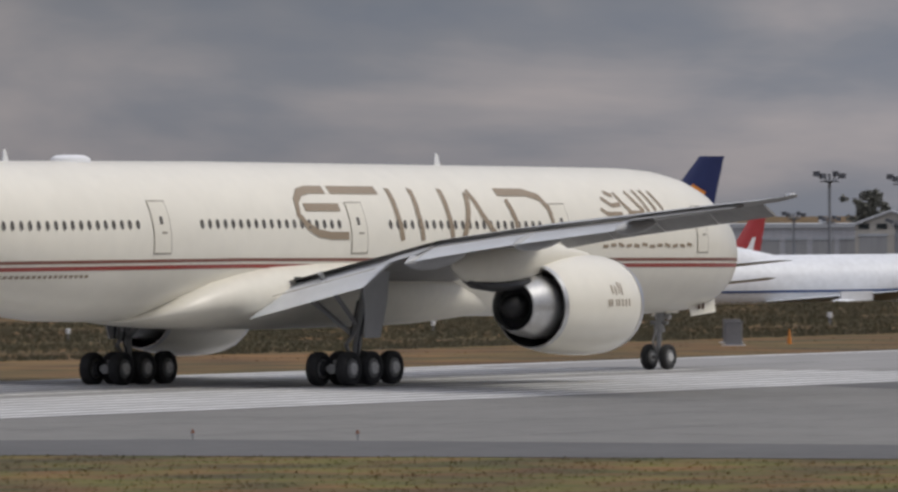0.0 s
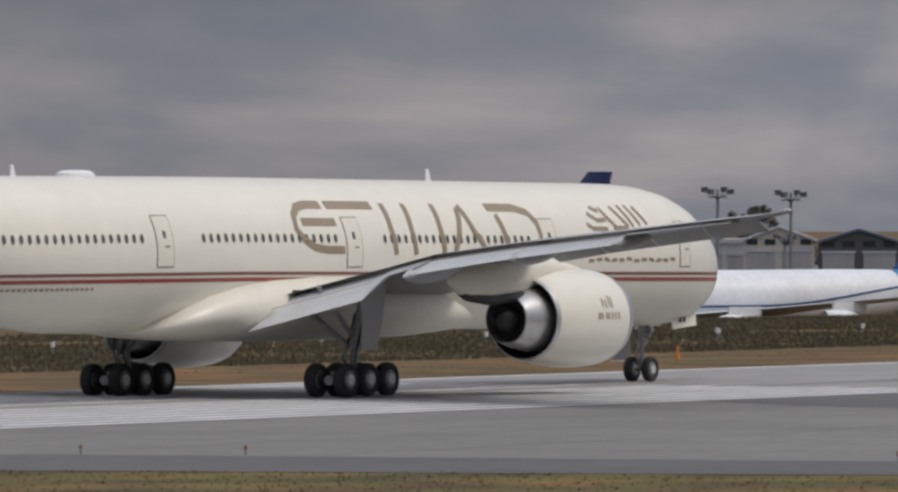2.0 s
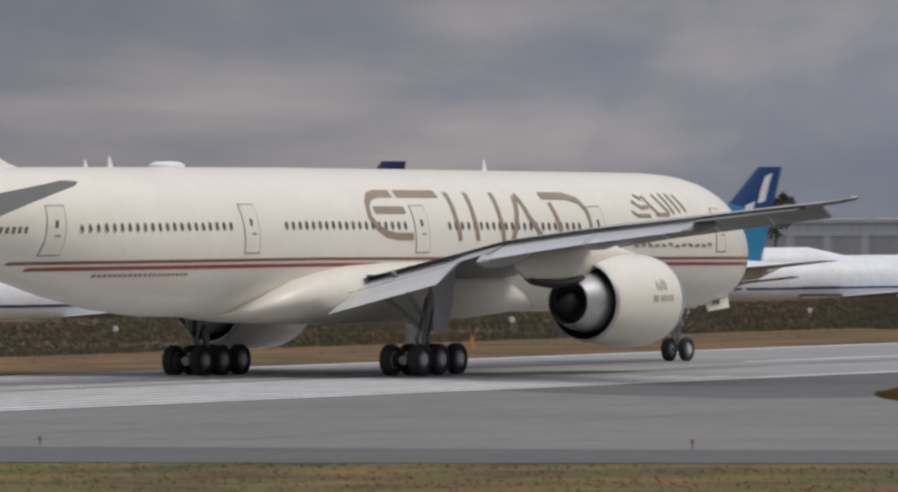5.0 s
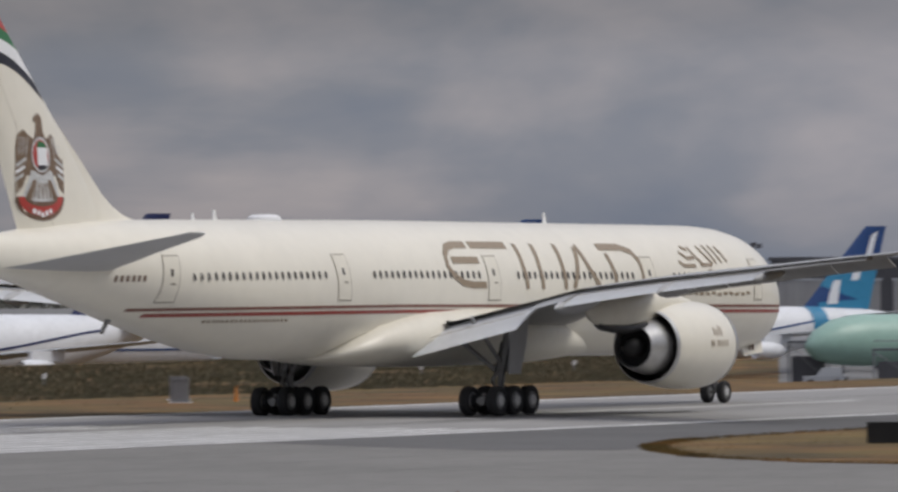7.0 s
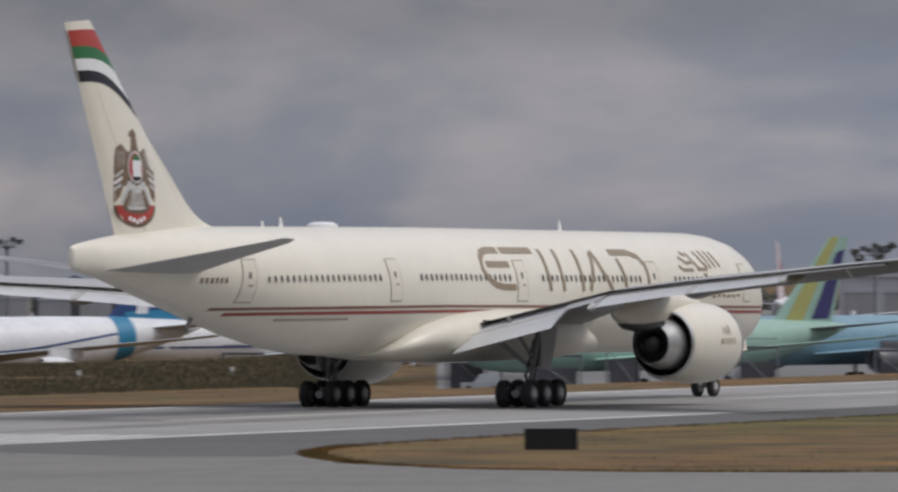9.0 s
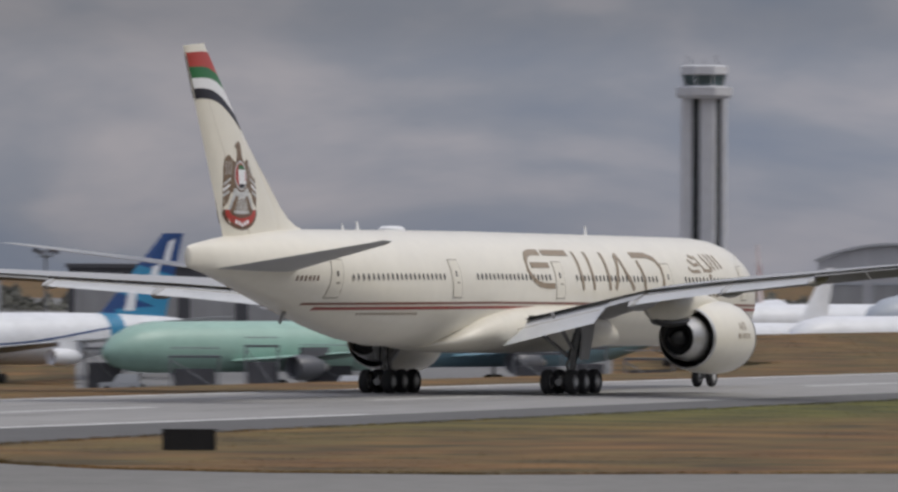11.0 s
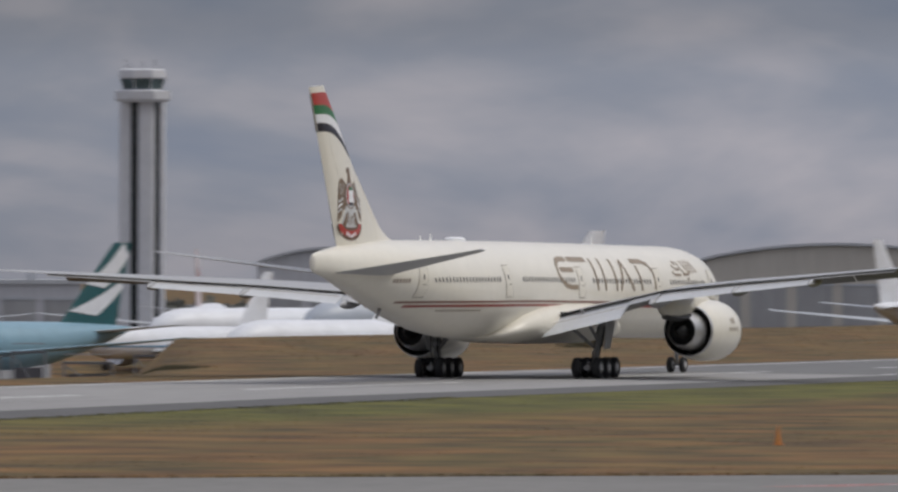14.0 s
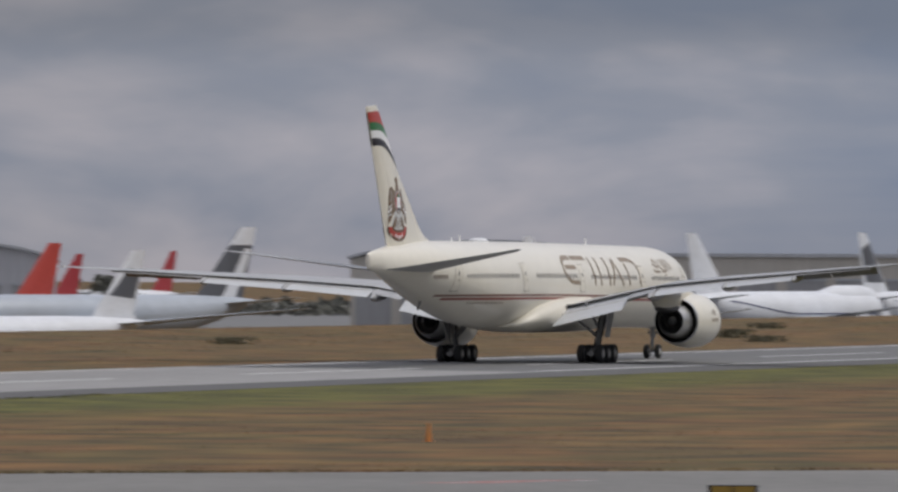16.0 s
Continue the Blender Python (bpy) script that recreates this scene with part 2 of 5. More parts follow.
# ---------------------------------------------------------------- geometry helpers
class Geo:
    """Vertices and faces that one mesh is made of."""

    def __init__(self):
        self.v, self.f = [], []

    def add(self, v, f):
        k = len(self.v)
        self.v += [tuple(p) for p in v]
        self.f += [tuple(i + k for i in q) for q in f]
        return self

    def loft(self, rings, caps=True):
        n = len(rings[0])
        v = [p for r in rings for p in r]
        f = [(i * n + j, i * n + (j + 1) % n, (i + 1) * n + (j + 1) % n, (i + 1) * n + j) for i in range(len(rings) - 1) for j in range(n)]
        if caps:
            f += [tuple(reversed(range(n))), tuple((len(rings) - 1) * n + j for j in range(n))]
        return self.add(v, f)

    def box(self, cx, cy, cz, dx, dy, dz, turn=0.0, chamfer=0.0):
        x, y, c = dx / 2, dy / 2, min(chamfer, dx / 3, dy / 3)
        base = [(-x + c, -y), (x - c, -y), (x, -y + c), (x, y - c), (x - c, y), (-x + c, y), (-x, y - c), (-x, -y + c)] if c else [(-x, -y), (x, -y), (x, y), (-x, y)]
        a, b = math.cos(turn), math.sin(turn)
        base = [(cx + a * p - b * q, cy + b * p + a * q) for p, q in base]
        return self.loft([[(p, q, cz - dz / 2) for p, q in base], [(p, q, cz + dz / 2) for p, q in base]])

    def rod(self, a, b, r, r2=None, n=10):
        a, b = Vector(a), Vector(b)
        q = (b - a).to_track_quat("Z", "Y")
        ring = lambda o, k: [o + q @ Vector((k * math.cos(2 * math.pi * i / n), k * math.sin(2 * math.pi * i / n), 0)) for i in range(n)]
        return self.loft([ring(a, r), ring(b, r2 if r2 is not None else r)])

    def lathe_x(self, profile, o=(0, 0, 0), n=48):
        """Profile of (x, r) turned round the x axis through o."""
        rings = [[(o[0] + x, o[1] + r * math.cos(2 * math.pi * i / n), o[2] + r * math.sin(2 * math.pi * i / n)) for i in range(n)] for x, r in profile]
        return self.loft(rings, caps=False)

    def lathe_y(self, profile, o=(0, 0, 0), n=28):
        rings = [[(o[0] + r * math.cos(2 * math.pi * i / n), o[1] + y, o[2] + r * math.sin(2 * math.pi * i / n)) for i in range(n)] for y, r in profile]
        return self.loft(rings, caps=True)

    def slab(self, outline, thick):
        """A closed outline of points pushed along a vector."""
        t = Vector(thick)
        return self.loft([outline, [tuple(Vector(p) + t) for p in outline]])

    def mesh(self, name, material, smooth=30):
        m = bpy.data.meshes.new(name)
        m.from_pydata(self.v, [], self.f)
        bm = bmesh.new()
        bm.from_mesh(m)
        bmesh.ops.remove_doubles(bm, verts=bm.verts, dist=1e-5)
        bmesh.ops.recalc_face_normals(bm, faces=bm.faces)
        bm.to_mesh(m)
        bm.free()
        m.materials.append(material)
        if smooth:
            m.shade_smooth()
            m.set_sharp_from_angle(angle=radians(smooth))
        return m


def thing(name, label, category, group="", kind="", at=None):
    ob = tagged(new(name), label, category, group, kind)
    ob.matrix_basis = at or Matrix()
    return ob


def part(name, geo, material, parent, label="", smooth=30):
    """One mesh object under a thing or a part."""
    ob = new(name, geo if isinstance(geo, bpy.types.Mesh) else geo.mesh(name, material, smooth))
    ob.parent = parent
    return tagged(ob, label) if label else ob


def solo(name, geo, material, label, category, kind="", group="", smooth=30):
    """A thing or a piece of the setting that is a single mesh."""
    return tagged(new(name, geo.mesh(name, material, smooth)), label, category, group, kind)


def smooth_step(a, b, x):
    k = min(1.0, max(0.0, (x - a) / (b - a)))
    return k * k * (3 - 2 * k)


# ---------------------------------------------------------------- ground
def ground_z(x, y):
    """Flat airfield; past it a low bank, broken by a gap, and the apron lower down."""
    if y < 26:
        return 0.0
    az = math.degrees(math.atan2(y + 188.7, x))
    gap = smooth_step(22.3, 22.9, az) * (1 - smooth_step(26.9, 27.5, az))
    bank = smooth_step(34, 58, y) * 0.1 + smooth_step(60, 100, y) * (0.05 + 0.4 * smooth_step(600, 720, x))
    bank += 0.12 * noise.noise((x * 0.02, y * 0.03, 0)) * smooth_step(60, 100, y)
    z = bank * (1 - gap)
    drop = smooth_step(25, 66, y) * gap + smooth_step(104, 136, y) * (1 - gap)
    return z * (1 - drop) + (APRON + 3.4 * smooth_step(950, 1080, x)) * drop


APRON = -8.4


def build_ground():
    xs = [-4000, -2000, -1000, -400, -100] + list(range(0, 1500, 10)) + [1500, 1700, 2000, 2600, 3400, 4500]
    ys = [-4000, -1500, -600, -250] + list(range(-200, 26, 25)) + list(range(26, 200, 4)) + [220, 260, 320, 450, 700, 1200, 2200, 4500]
    g = Geo()
    n = len(ys)
    g.v = [(x, y, ground_z(x, y) - (0.02 if y < 26 else 0.0)) for x in xs for y in ys]
    g.f = [(i * n + j, (i + 1) * n + j, (i + 1) * n + j + 1, i * n + j + 1) for i in range(len(xs) - 1) for j in range(n - 1)]
    solo("ground", g, GRASS, "dry brown and green autumn airfield grass", "ground", "structure")


def sheet(name, outline, z, material, label, category):
    g = Geo().add([(x, y, z) for x, y in outline], [tuple(range(len(outline)))])
    return solo(name, g, material, label, category, "structure", smooth=0)


build_ground()
# the taxiway that joins the runway, its near edge and its rounded far edge
TAXI_EDGE = [(150, -20), (178, -24), (193, -33), (201, -46), (208, -69), (222, -110), (260, -200), (290, -260), (390, -260),
             (345, -190), (315, -140), (296, -110), (283, -92), (274, -80), (266, -70), (264.5, -63), (266, -56), (272.3, -48), (278.5, -43.3), (283.4, -40.2), (289, -37.4), (297, -34.8),
             (325, -31.6), (355, -29.8), (400, -26.8), (440, -24.5), (440, -20)]
sheet("taxiway", TAXI_EDGE, -0.012, TAXI, "worn grey concrete taxiway that joins the runway", "taxiway")
sheet("shoulder_near", [(201, -46), (208, -69), (222, -110), (232, -110), (220.5, -66), (216, -40), (206, -28), (193, -33)], -0.006, SHOULDER, "dark asphalt strip along the taxiway's edge", "shoulder")
sheet("shoulder_far", [(288, -20.5), (283, -28), (279, -36), (281, -40.5), (283.4, -40.5), (289, -37.7), (297, -35.1), (325, -31.9), (355, -30.1), (400, -27.1), (440, -24.8), (1400, -25.2), (1400, -16.9), (440, -16.9), (365, -20.9)], -0.006, SHOULDER, "dark asphalt runway shoulder", "shoulder")
sheet("runway", [(-600, -21.2), (365, -21.4), (440, -17.3), (2400, -17.3), (2400, 13), (-600, 13)], 0.0, RUNWAY, "pale grey grooved asphalt runway", "runway")


RUNWAY_OLD = mat("older_runway_asphalt", (0.150, 0.150, 0.150), 0.88, vary=0.16, scale=0.05, fine=0.6, bump=0.2, squash=(0.2, 1, 1))
sheet("runway_far", [(545, -17.3), (2400, -17.3), (2400, 13), (560, 13), (552, -2)], 0.004, RUNWAY_OLD, "darker old asphalt of the runway", "runway")


def runway_paint():
    for k in range(14):
        y = -19.0 + k * 2.15
        if abs(y + 4) < 1.0:
            continue
        sheet("threshold_stripe", [(214, y), (312, y), (312, y + 1.1), (214, y + 1.1)], 0.004, PAINT, "worn white threshold stripe on the runway", "runway marking")
    for name, x0, y, z in (("edge_line_near", -300, -20.9, 0.004), ("edge_line_far", -300, 11.4, 0.004), ("edge_line_old_near", 548, -16.2, 0.008), ("edge_line_old_far", 560, 10.2, 0.008)):
        x1 = 1800 if x0 > 0 else 365 if name == "edge_line_near" else 545
        sheet(name, [(x0, y), (x1, y), (x1, y + 0.9), (x0, y + 0.9)], z, PAINT, "worn white runway edge line", "runway marking")
    for k in range(18):
        x = 340 + k * 61
        z = 0.004 if x < 500 else 0.008
        sheet("centre_dash", [(x, -4.4), (x + 36, -4.4), (x + 36, -3.5), (x, -3.5)], z, PAINT, "white runway centreline dash", "runway marking")
    # dark tyre streaks along the middle
    rnd = random.Random(5)
    for i in range(16):
        x, y = rnd.uniform(230, 470), rnd.choice((-9.5, -8.6, 0.6, 1.5)) + rnd.gauss(0, 0.5)
        l, w = rnd.uniform(25, 70), rnd.uniform(0.3, 0.55)
        sheet("tyre_streak", [(x, y), (x + l, y + rnd.gauss(0, 0.2)), (x + l, y + w), (x, y + w)], 0.0025, RUBBER, "dark rubber streak on the runway", "runway marking")


RUBBER = mat("rubber_streaks", (0.20, 0.197, 0.193), 0.9, vary=0.12, scale=0.3, fine=2.0)
runway_paint()

# ---------------------------------------------------------------- the departing airliner
MID = 5.64
# aft, top, bottom, half width
HULL = [(0.0, 5.30, 5.10, 0.10), (0.25, 5.72, 4.55, 0.40), (0.7, 6.18, 4.02, 0.70), (1.4, 6.74, 3.50, 1.10), (2.2, 7.14, 3.16, 1.50), (3.2, 7.56, 2.88, 1.96),
        (4.4, 8.02, 2.70, 2.42), (5.8, 8.39, 2.60, 2.78), (7.5, 8.63, 2.55, 2.99), (9.5, 8.73, 2.54, 3.08), (12, 8.74, 2.54, 3.1), (20, 8.74, 2.54, 3.1), (30, 8.74, 2.54, 3.1),
        (40, 8.74, 2.54, 3.1), (49, 8.74, 2.54, 3.1), (52, 8.74, 2.62, 3.09), (55, 8.74, 2.93, 3.02), (58, 8.74, 3.45, 2.86), (61, 8.73, 4.08, 2.6), (64, 8.68, 4.75, 2.22),
        (67, 8.55, 5.40, 1.72), (69.5, 8.36, 5.94, 1.22), (71.5, 8.16, 6.34, 0.74), (73.2, 7.96, 6.60, 0.34), (73.9, 7.84, 6.74, 0.22), (74.05, 7.72, 6.86, 0.12)]


def sag(aft):
    """The hull sits slightly nose down."""
    return 0.0078 * min(0.0, aft - 42.0)


def hull_at(aft):
    for a, b in zip(HULL, HULL[1:]):
        if a[0] <= aft <= b[0]:
            k = (aft - a[0]) / (b[0] - a[0])
            r = [p + (q - p) * k for p, q in zip(a, b)]
            return [r[0], r[1] + sag(aft), r[2] + sag(aft), r[3]]
    return HULL[-1]


def skin(aft, z, out=0.012, side=-1):
    """The point on the hull's flank at that station and height."""
    _, top, bot, half = hull_at(aft)
    c, h = (top + bot) / 2, (top - bot) / 2
    k = max(-0.999, min(0.999, (z - c) / h))
    y = half * math.sqrt(1 - k * k)
    return (-aft, side * (y + out * math.sqrt(1 - k * k) + 0.002), z + out * k)


def skin_patch(g, corners, across=1, up=4, out=0.012, side=-1):
    """A four-cornered patch (aft, z), lying on the flank."""
    (a0, z0), (a1, z1), (a2, z2), (a3, z3) = corners
    v = []
    for j in range(up + 1):
        t = j / up
        for i in range(across + 1):
            s = i / across
            a = (a0 * (1 - s) + a1 * s) * (1 - t) + (a3 * (1 - s) + a2 * s) * t
            z = (z0 * (1 - s) + z1 * s) * (1 - t) + (z3 * (1 - s) + z2 * s) * t
            v.append(skin(a, z, out, side))
    w = across + 1
    return g.add(v, [(j * w + i, j * w + i + 1, (j + 1) * w + i + 1, (j + 1) * w + i) for j in range(up) for i in range(across)])


def airfoil(le, te, y, z_le, z_te, t, n=9):
    """A closed wing section at span y, as a ring: over the top from nose to tail, back below."""
    top, bot = [], []
    for i in range(n + 1):
        u = (1 - math.cos(math.pi * i / n)) / 2
        h = t * (1.48 * math.sqrt(u) - 0.63 * u - 1.76 * u * u + 1.42 * u ** 3 - 0.51 * u ** 4) * 1.0
        x, z = -(le + (te - le) * u), z_le + (z_te - z_le) * u
        top.append((x, y, z + h * 0.58))
        bot.append((x, y, z - h * 0.42))
    return top + bot[-2:0:-1]


WING_SECTIONS = [(1.5, 24.0, 39.6, 3.9, 3.6, 1.75), (3.2, 25.4, 39.6, 4.3, 3.95, 1.6), (5.6, 27.5, 39.7, 4.75, 4.45, 1.35), (8.4, 29.9, 39.9, 5.2, 5.02, 1.12), (11, 32.0, 40.5, 5.64, 5.52, 0.95),
                 (16, 35.8, 42.4, 6.05, 5.95, 0.78), (22, 40.2, 44.7, 6.42, 6.34, 0.6), (26, 43.3, 46.5, 6.66, 6.62, 0.46), (30, 46.3, 48.4, 6.90, 6.86, 0.32), (31.5, 48.0, 49.2, 7.0, 6.98, 0.18), (32.35, 49.45, 49.85, 7.06, 7.06, 0.07)]


def wing_at(y):
    for a, b in zip(WING_SECTIONS, WING_SECTIONS[1:]):
        if a[0] <= y <= b[0]:
            k = (y - a[0]) / (b[0] - a[0])
            return [p + (q - p) * k for p, q in zip(a, b)]
    return list(WING_SECTIONS[-1])


def flap_geo(side, y0, y1, chord0, chord1, drop0, drop1, gap=0.12, n=6):
    """A trailing-edge flap run out behind the wing and turned down."""
    rings = []
    for i in range(n + 1):
        k = i / n
        y = y0 + (y1 - y0) * k
        _, le, te, zl, zt, t = wing_at(y)
        c, d = chord0 + (chord1 - chord0) * k, drop0 + (drop1 - drop0) * k
        rings.append(airfoil(te - 0.55, te - 0.55 + c, side * y, zt - gap + 0.03, zt - gap - d, 0.22))
    return Geo().loft(rings)


def engine(plane, side):
    y, z = side * 9.42, 2.88
    o = (-2.4, y, z)
    nac = Geo().lathe_x([(-28.9, 1.64), (-28.2, 1.78), (-27.2, 1.91), (-26.0, 1.99), (-24.9, 2.0), (-24.1, 1.96), (-23.45, 1.86), (-23.15, 1.73), (-23.12, 1.66), (-23.3, 1.60), (-24.0, 1.58)], o, 64)
    pod = part("nacelle", nac, CREAM, plane, "large cream engine nacelle")
    part("inlet_lip", Geo().lathe_x([(-23.6, 1.90), (-23.42, 1.862), (-23.13, 1.74), (-23.10, 1.66), (-23.25, 1.61)], o, 64), BAREMETAL, pod, "bare metal inlet lip")
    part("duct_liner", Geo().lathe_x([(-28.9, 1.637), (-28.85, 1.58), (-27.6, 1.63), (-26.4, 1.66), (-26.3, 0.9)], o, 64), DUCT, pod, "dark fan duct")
    part("nozzle_rim", Geo().lathe_x([(-28.7, 1.69), (-28.92, 1.645), (-28.92, 1.60), (-28.7, 1.61)], o, 64), COWL, pod)
    part("core_cowl", Geo().lathe_x([(-26.4, 1.22), (-27.6, 1.32), (-28.6, 1.32), (-29.4, 1.20), (-30.2, 0.98), (-30.22, 0.93), (-29.8, 0.92)], o, 48), COWL, pod, "pale metal core cowl")
    part("exhaust_plug", Geo().lathe_x([(-29.8, 0.92), (-29.8, 0.5), (-30.3, 0.46), (-30.9, 0.25), (-31.1, 0.02)], o, 40), FLAT_BLACK, pod, "dark exhaust plug")
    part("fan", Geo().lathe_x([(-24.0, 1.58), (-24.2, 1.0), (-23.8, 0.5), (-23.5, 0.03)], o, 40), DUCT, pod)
    for k in range(8):
        a = 2 * math.pi * (k + 0.5) / 8
        g = Geo().rod((-30.3, y + 1.2 * math.cos(a), z + 1.2 * math.sin(a)), (-30.1, y + 1.62 * math.cos(a), z + 1.62 * math.sin(a)), 0.06, n=6)
        part("guide_vane", g, DUCT, pod)
    def spindle(stations):
        return Geo().loft([[(-aft, y + w * math.cos(q), (zt + zb) / 2 + (zt - zb) / 2 * math.sin(q)) for q in [2 * math.pi * i / 18 for i in range(18)]] for aft, w, zt, zb in stations])
    pylon = part("pylon", spindle(((27.0, 0.1, 4.95, 4.8), (28.5, 0.34, 5.2, 4.5), (30.5, 0.52, 5.5, 4.15), (32.5, 0.66, 5.5, 3.75), (34.3, 0.68, 5.4, 3.62), (35.6, 0.55, 5.2, 3.75), (36.5, 0.32, 4.95, 4.05), (37.0, 0.06, 4.6, 4.4))), CREAM2, plane, "cream engine pylon and its rear fairing")
    part("heat_shield", spindle(((30.8, 0.40, 4.1, 3.95), (32.2, 0.56, 4.05, 3.56), (33.8, 0.60, 3.95, 3.46), (35.2, 0.45, 3.95, 3.60), (36.0, 0.2, 4.0, 3.85))), DUCT, pylon, "dark heat shield")
    # badge on the cowl, as plain strokes
    for u, v0, v1 in ((0.0, 0, 0.28), (0.2, 0, 0.28), (0.55, 0, 0.28), (0.75, 0, 0.28), (1.0, 0, 0.28), (1.25, 0, 0.28), (1.5, 0, 0.28), (0.35, 0.5, 0.85), (0.6, 0.45, 0.8), (0.85, 0.5, 0.95), (1.05, 0.45, 0.9)):
        aft = 28.6 - u
        v = []
        for zz in (v0, (v0 + v1) / 2, v1):
            q = math.asin((zz - 0.05) / 2.0)
            v += [(-(aft + 0.05), y + side * 2.006 * math.cos(q), z + 2.006 * math.sin(q)), (-(aft - 0.05), y + side * 2.006 * math.cos(q), z + 2.006 * math.sin(q))]
        part("badge_stroke", Geo().add(v, [(0, 1, 3, 2), (2, 3, 5, 4)]), BRONZE, pod, smooth=0)


def wheel_mesh(r, w):
    tyre = Geo().lathe_y([(-w * 0.36, r * 0.58), (-w * 0.48, r * 0.68), (-w * 0.5, r * 0.82), (-w * 0.40, r * 0.95), (-w * 0.22, r), (-w * 0.2, r * 0.975), (-w * 0.14, r * 0.975), (-w * 0.12, r), (w * 0.12, r), (w * 0.14, r * 0.975),
                          (w * 0.2, r * 0.975), (w * 0.22, r), (w * 0.40, r * 0.95), (w * 0.5, r * 0.82), (w * 0.48, r * 0.68), (w * 0.36, r * 0.58)]).mesh("tyre", TYRE)
    rim = Geo().lathe_y([(-w * 0.40, r * 0.30), (-w * 0.46, r * 0.5), (-w * 0.40, r * 0.57), (-w * 0.30, r * 0.585), (w * 0.30, r * 0.585), (w * 0.40, r * 0.57), (w * 0.46, r * 0.5), (w * 0.40, r * 0.30)])
    for k in range(8):
        a = 2 * math.pi * k / 8
        for s in (-1, 1):
            rim.box(0.44 * r * math.cos(a), s * w * 0.45, 0.44 * r * math.sin(a), 0.08 * r, 0.05, 0.08 * r)
    return tyre, rim.mesh("rim", RIM)


WHEELS = []
RIDE = 0.10  # the hull rides this much above its own zero


def wheels(plane, places, r, w):
    tyre, rim = wheel_mesh(r, w)
    hub = Geo().lathe_y([(-w * 0.52, r * 0.16), (-w * 0.55, r * 0.2), (-w * 0.52, r * 0.34), (-w * 0.4, r * 0.36), (w * 0.4, r * 0.36), (w * 0.52, r * 0.34), (w * 0.55, r * 0.2), (w * 0.52, r * 0.16)]).mesh("hub", HUB)
    for x, y in places:
        t = part("wheel", tyre, None, plane, "black rubber tyre")
        t.matrix_basis = pose(x, y, r - RIDE)
        part("rim", rim, None, t, "dark grey metal rim")
        part("hub", hub, None, t, "pale metal hub")
        WHEELS.append((t, x, y, r))


def main_gear(plane, side):
    y, x = side * 5.4, -37.88
    leg = part("main_gear_leg", Geo().rod((x, y, 0.6), (x + 0.12, side * 5.55, 2.2), 0.17).rod((x + 0.12, side * 5.55, 2.0), (x + 0.4, side * 6.0, 4.5), 0.27).rod((x + 0.1, side * 5.5, 1.95), (x + 0.12, side * 5.56, 2.15), 0.33), STRUT, plane, "grey steel gear leg")
    part("pivot_block", Geo().box(x, y, 0.72, 0.8, 0.5, 0.55, chamfer=0.12), STRUT, leg)
    part("bogie_beam", Geo().rod((x + 1.7, y, 0.62), (x - 1.7, y, 0.56), 0.2), STRUT, plane)
    for o in (1.5, 0.0, -1.5):
        part("axle", Geo().rod((x + o, y - 0.85, 0.57), (x + o, y + 0.85, 0.57), 0.12), STRUT, plane)
        for e in (-0.42, 0.42):
            part("brake_pack", Geo().lathe_y([(-0.13, 0.1), (-0.13, 0.3), (0.13, 0.3), (0.13, 0.1)], (x + o, y + e, 0.57), 18), FLAT_BLACK, plane)
    part("drag_brace", Geo().rod((x, y, 1.8), (x + 2.9, side * 5.0, 4.2), 0.12).rod((x + 0.1, side * 5.5, 2.6), (x + 1.6, side * 5.3, 3.1), 0.07), STRUT, leg)
    part("side_brace", Geo().rod((x, y, 1.8), (x - 0.5, side * 4.1, 3.0), 0.11).rod((x - 0.5, side * 4.1, 3.0), (x - 0.8, side * 3.2, 3.9), 0.13), STRUT, leg)
    part("retract_strut", Geo().rod((x - 0.2, side * 5.6, 2.3), (x - 2.1, side * 5.2, 4.3), 0.10), STRUT, leg)
    part("torque_link", Geo().rod((x - 0.25, y, 0.95), (x - 0.7, side * 5.45, 1.5), 0.08).rod((x - 0.7, side * 5.45, 1.5), (x - 0.15, side * 5.55, 2.0), 0.08), STRUT, leg)
    part("steering_link", Geo().rod((x - 0.4, y + 0.1, 0.75), (x - 1.3, y + 0.1, 0.85), 0.07), STRUT, leg)
    for o in (-0.22, 0.24):
        part("brake_hose", Geo().rod((x - 0.2, y + o, 0.8), (x - 0.36, side * 5.6 + o, 1.6), 0.035, n=6).rod((x - 0.36, side * 5.6 + o, 1.6), (x + 0.1, side * 5.75 + o, 3.2), 0.035, n=6), FLAT_BLACK, leg)
    door = part("gear_door", Geo().slab([(x + 0.75, side * 6.05, 1.75), (x - 0.35, side * 6.05, 1.75), (x - 0.55, side * 6.25, 3.0), (x - 1.05, side * 6.4, 4.35), (x + 0.95, side * 6.4, 4.35), (x + 0.9, side * 6.25, 3.0)], (0, side * 0.07, 0)), WING, plane, "grey main gear door")
    part("door_link", Geo().rod((x + 0.2, side * 5.7, 2.5), (x + 0.2, side * 6.15, 2.6), 0.05, n=6), STRUT, door)
    # closed box, not a hollow: its black stands in for the well's shade
    part("well_shade", Geo().box(x - 0.1, side * 4.0, 3.9, 2.4, 1.8, 0.5, chamfer=0.2), FLAT_BLACK, plane, "black box painted as the wheel well's shade")
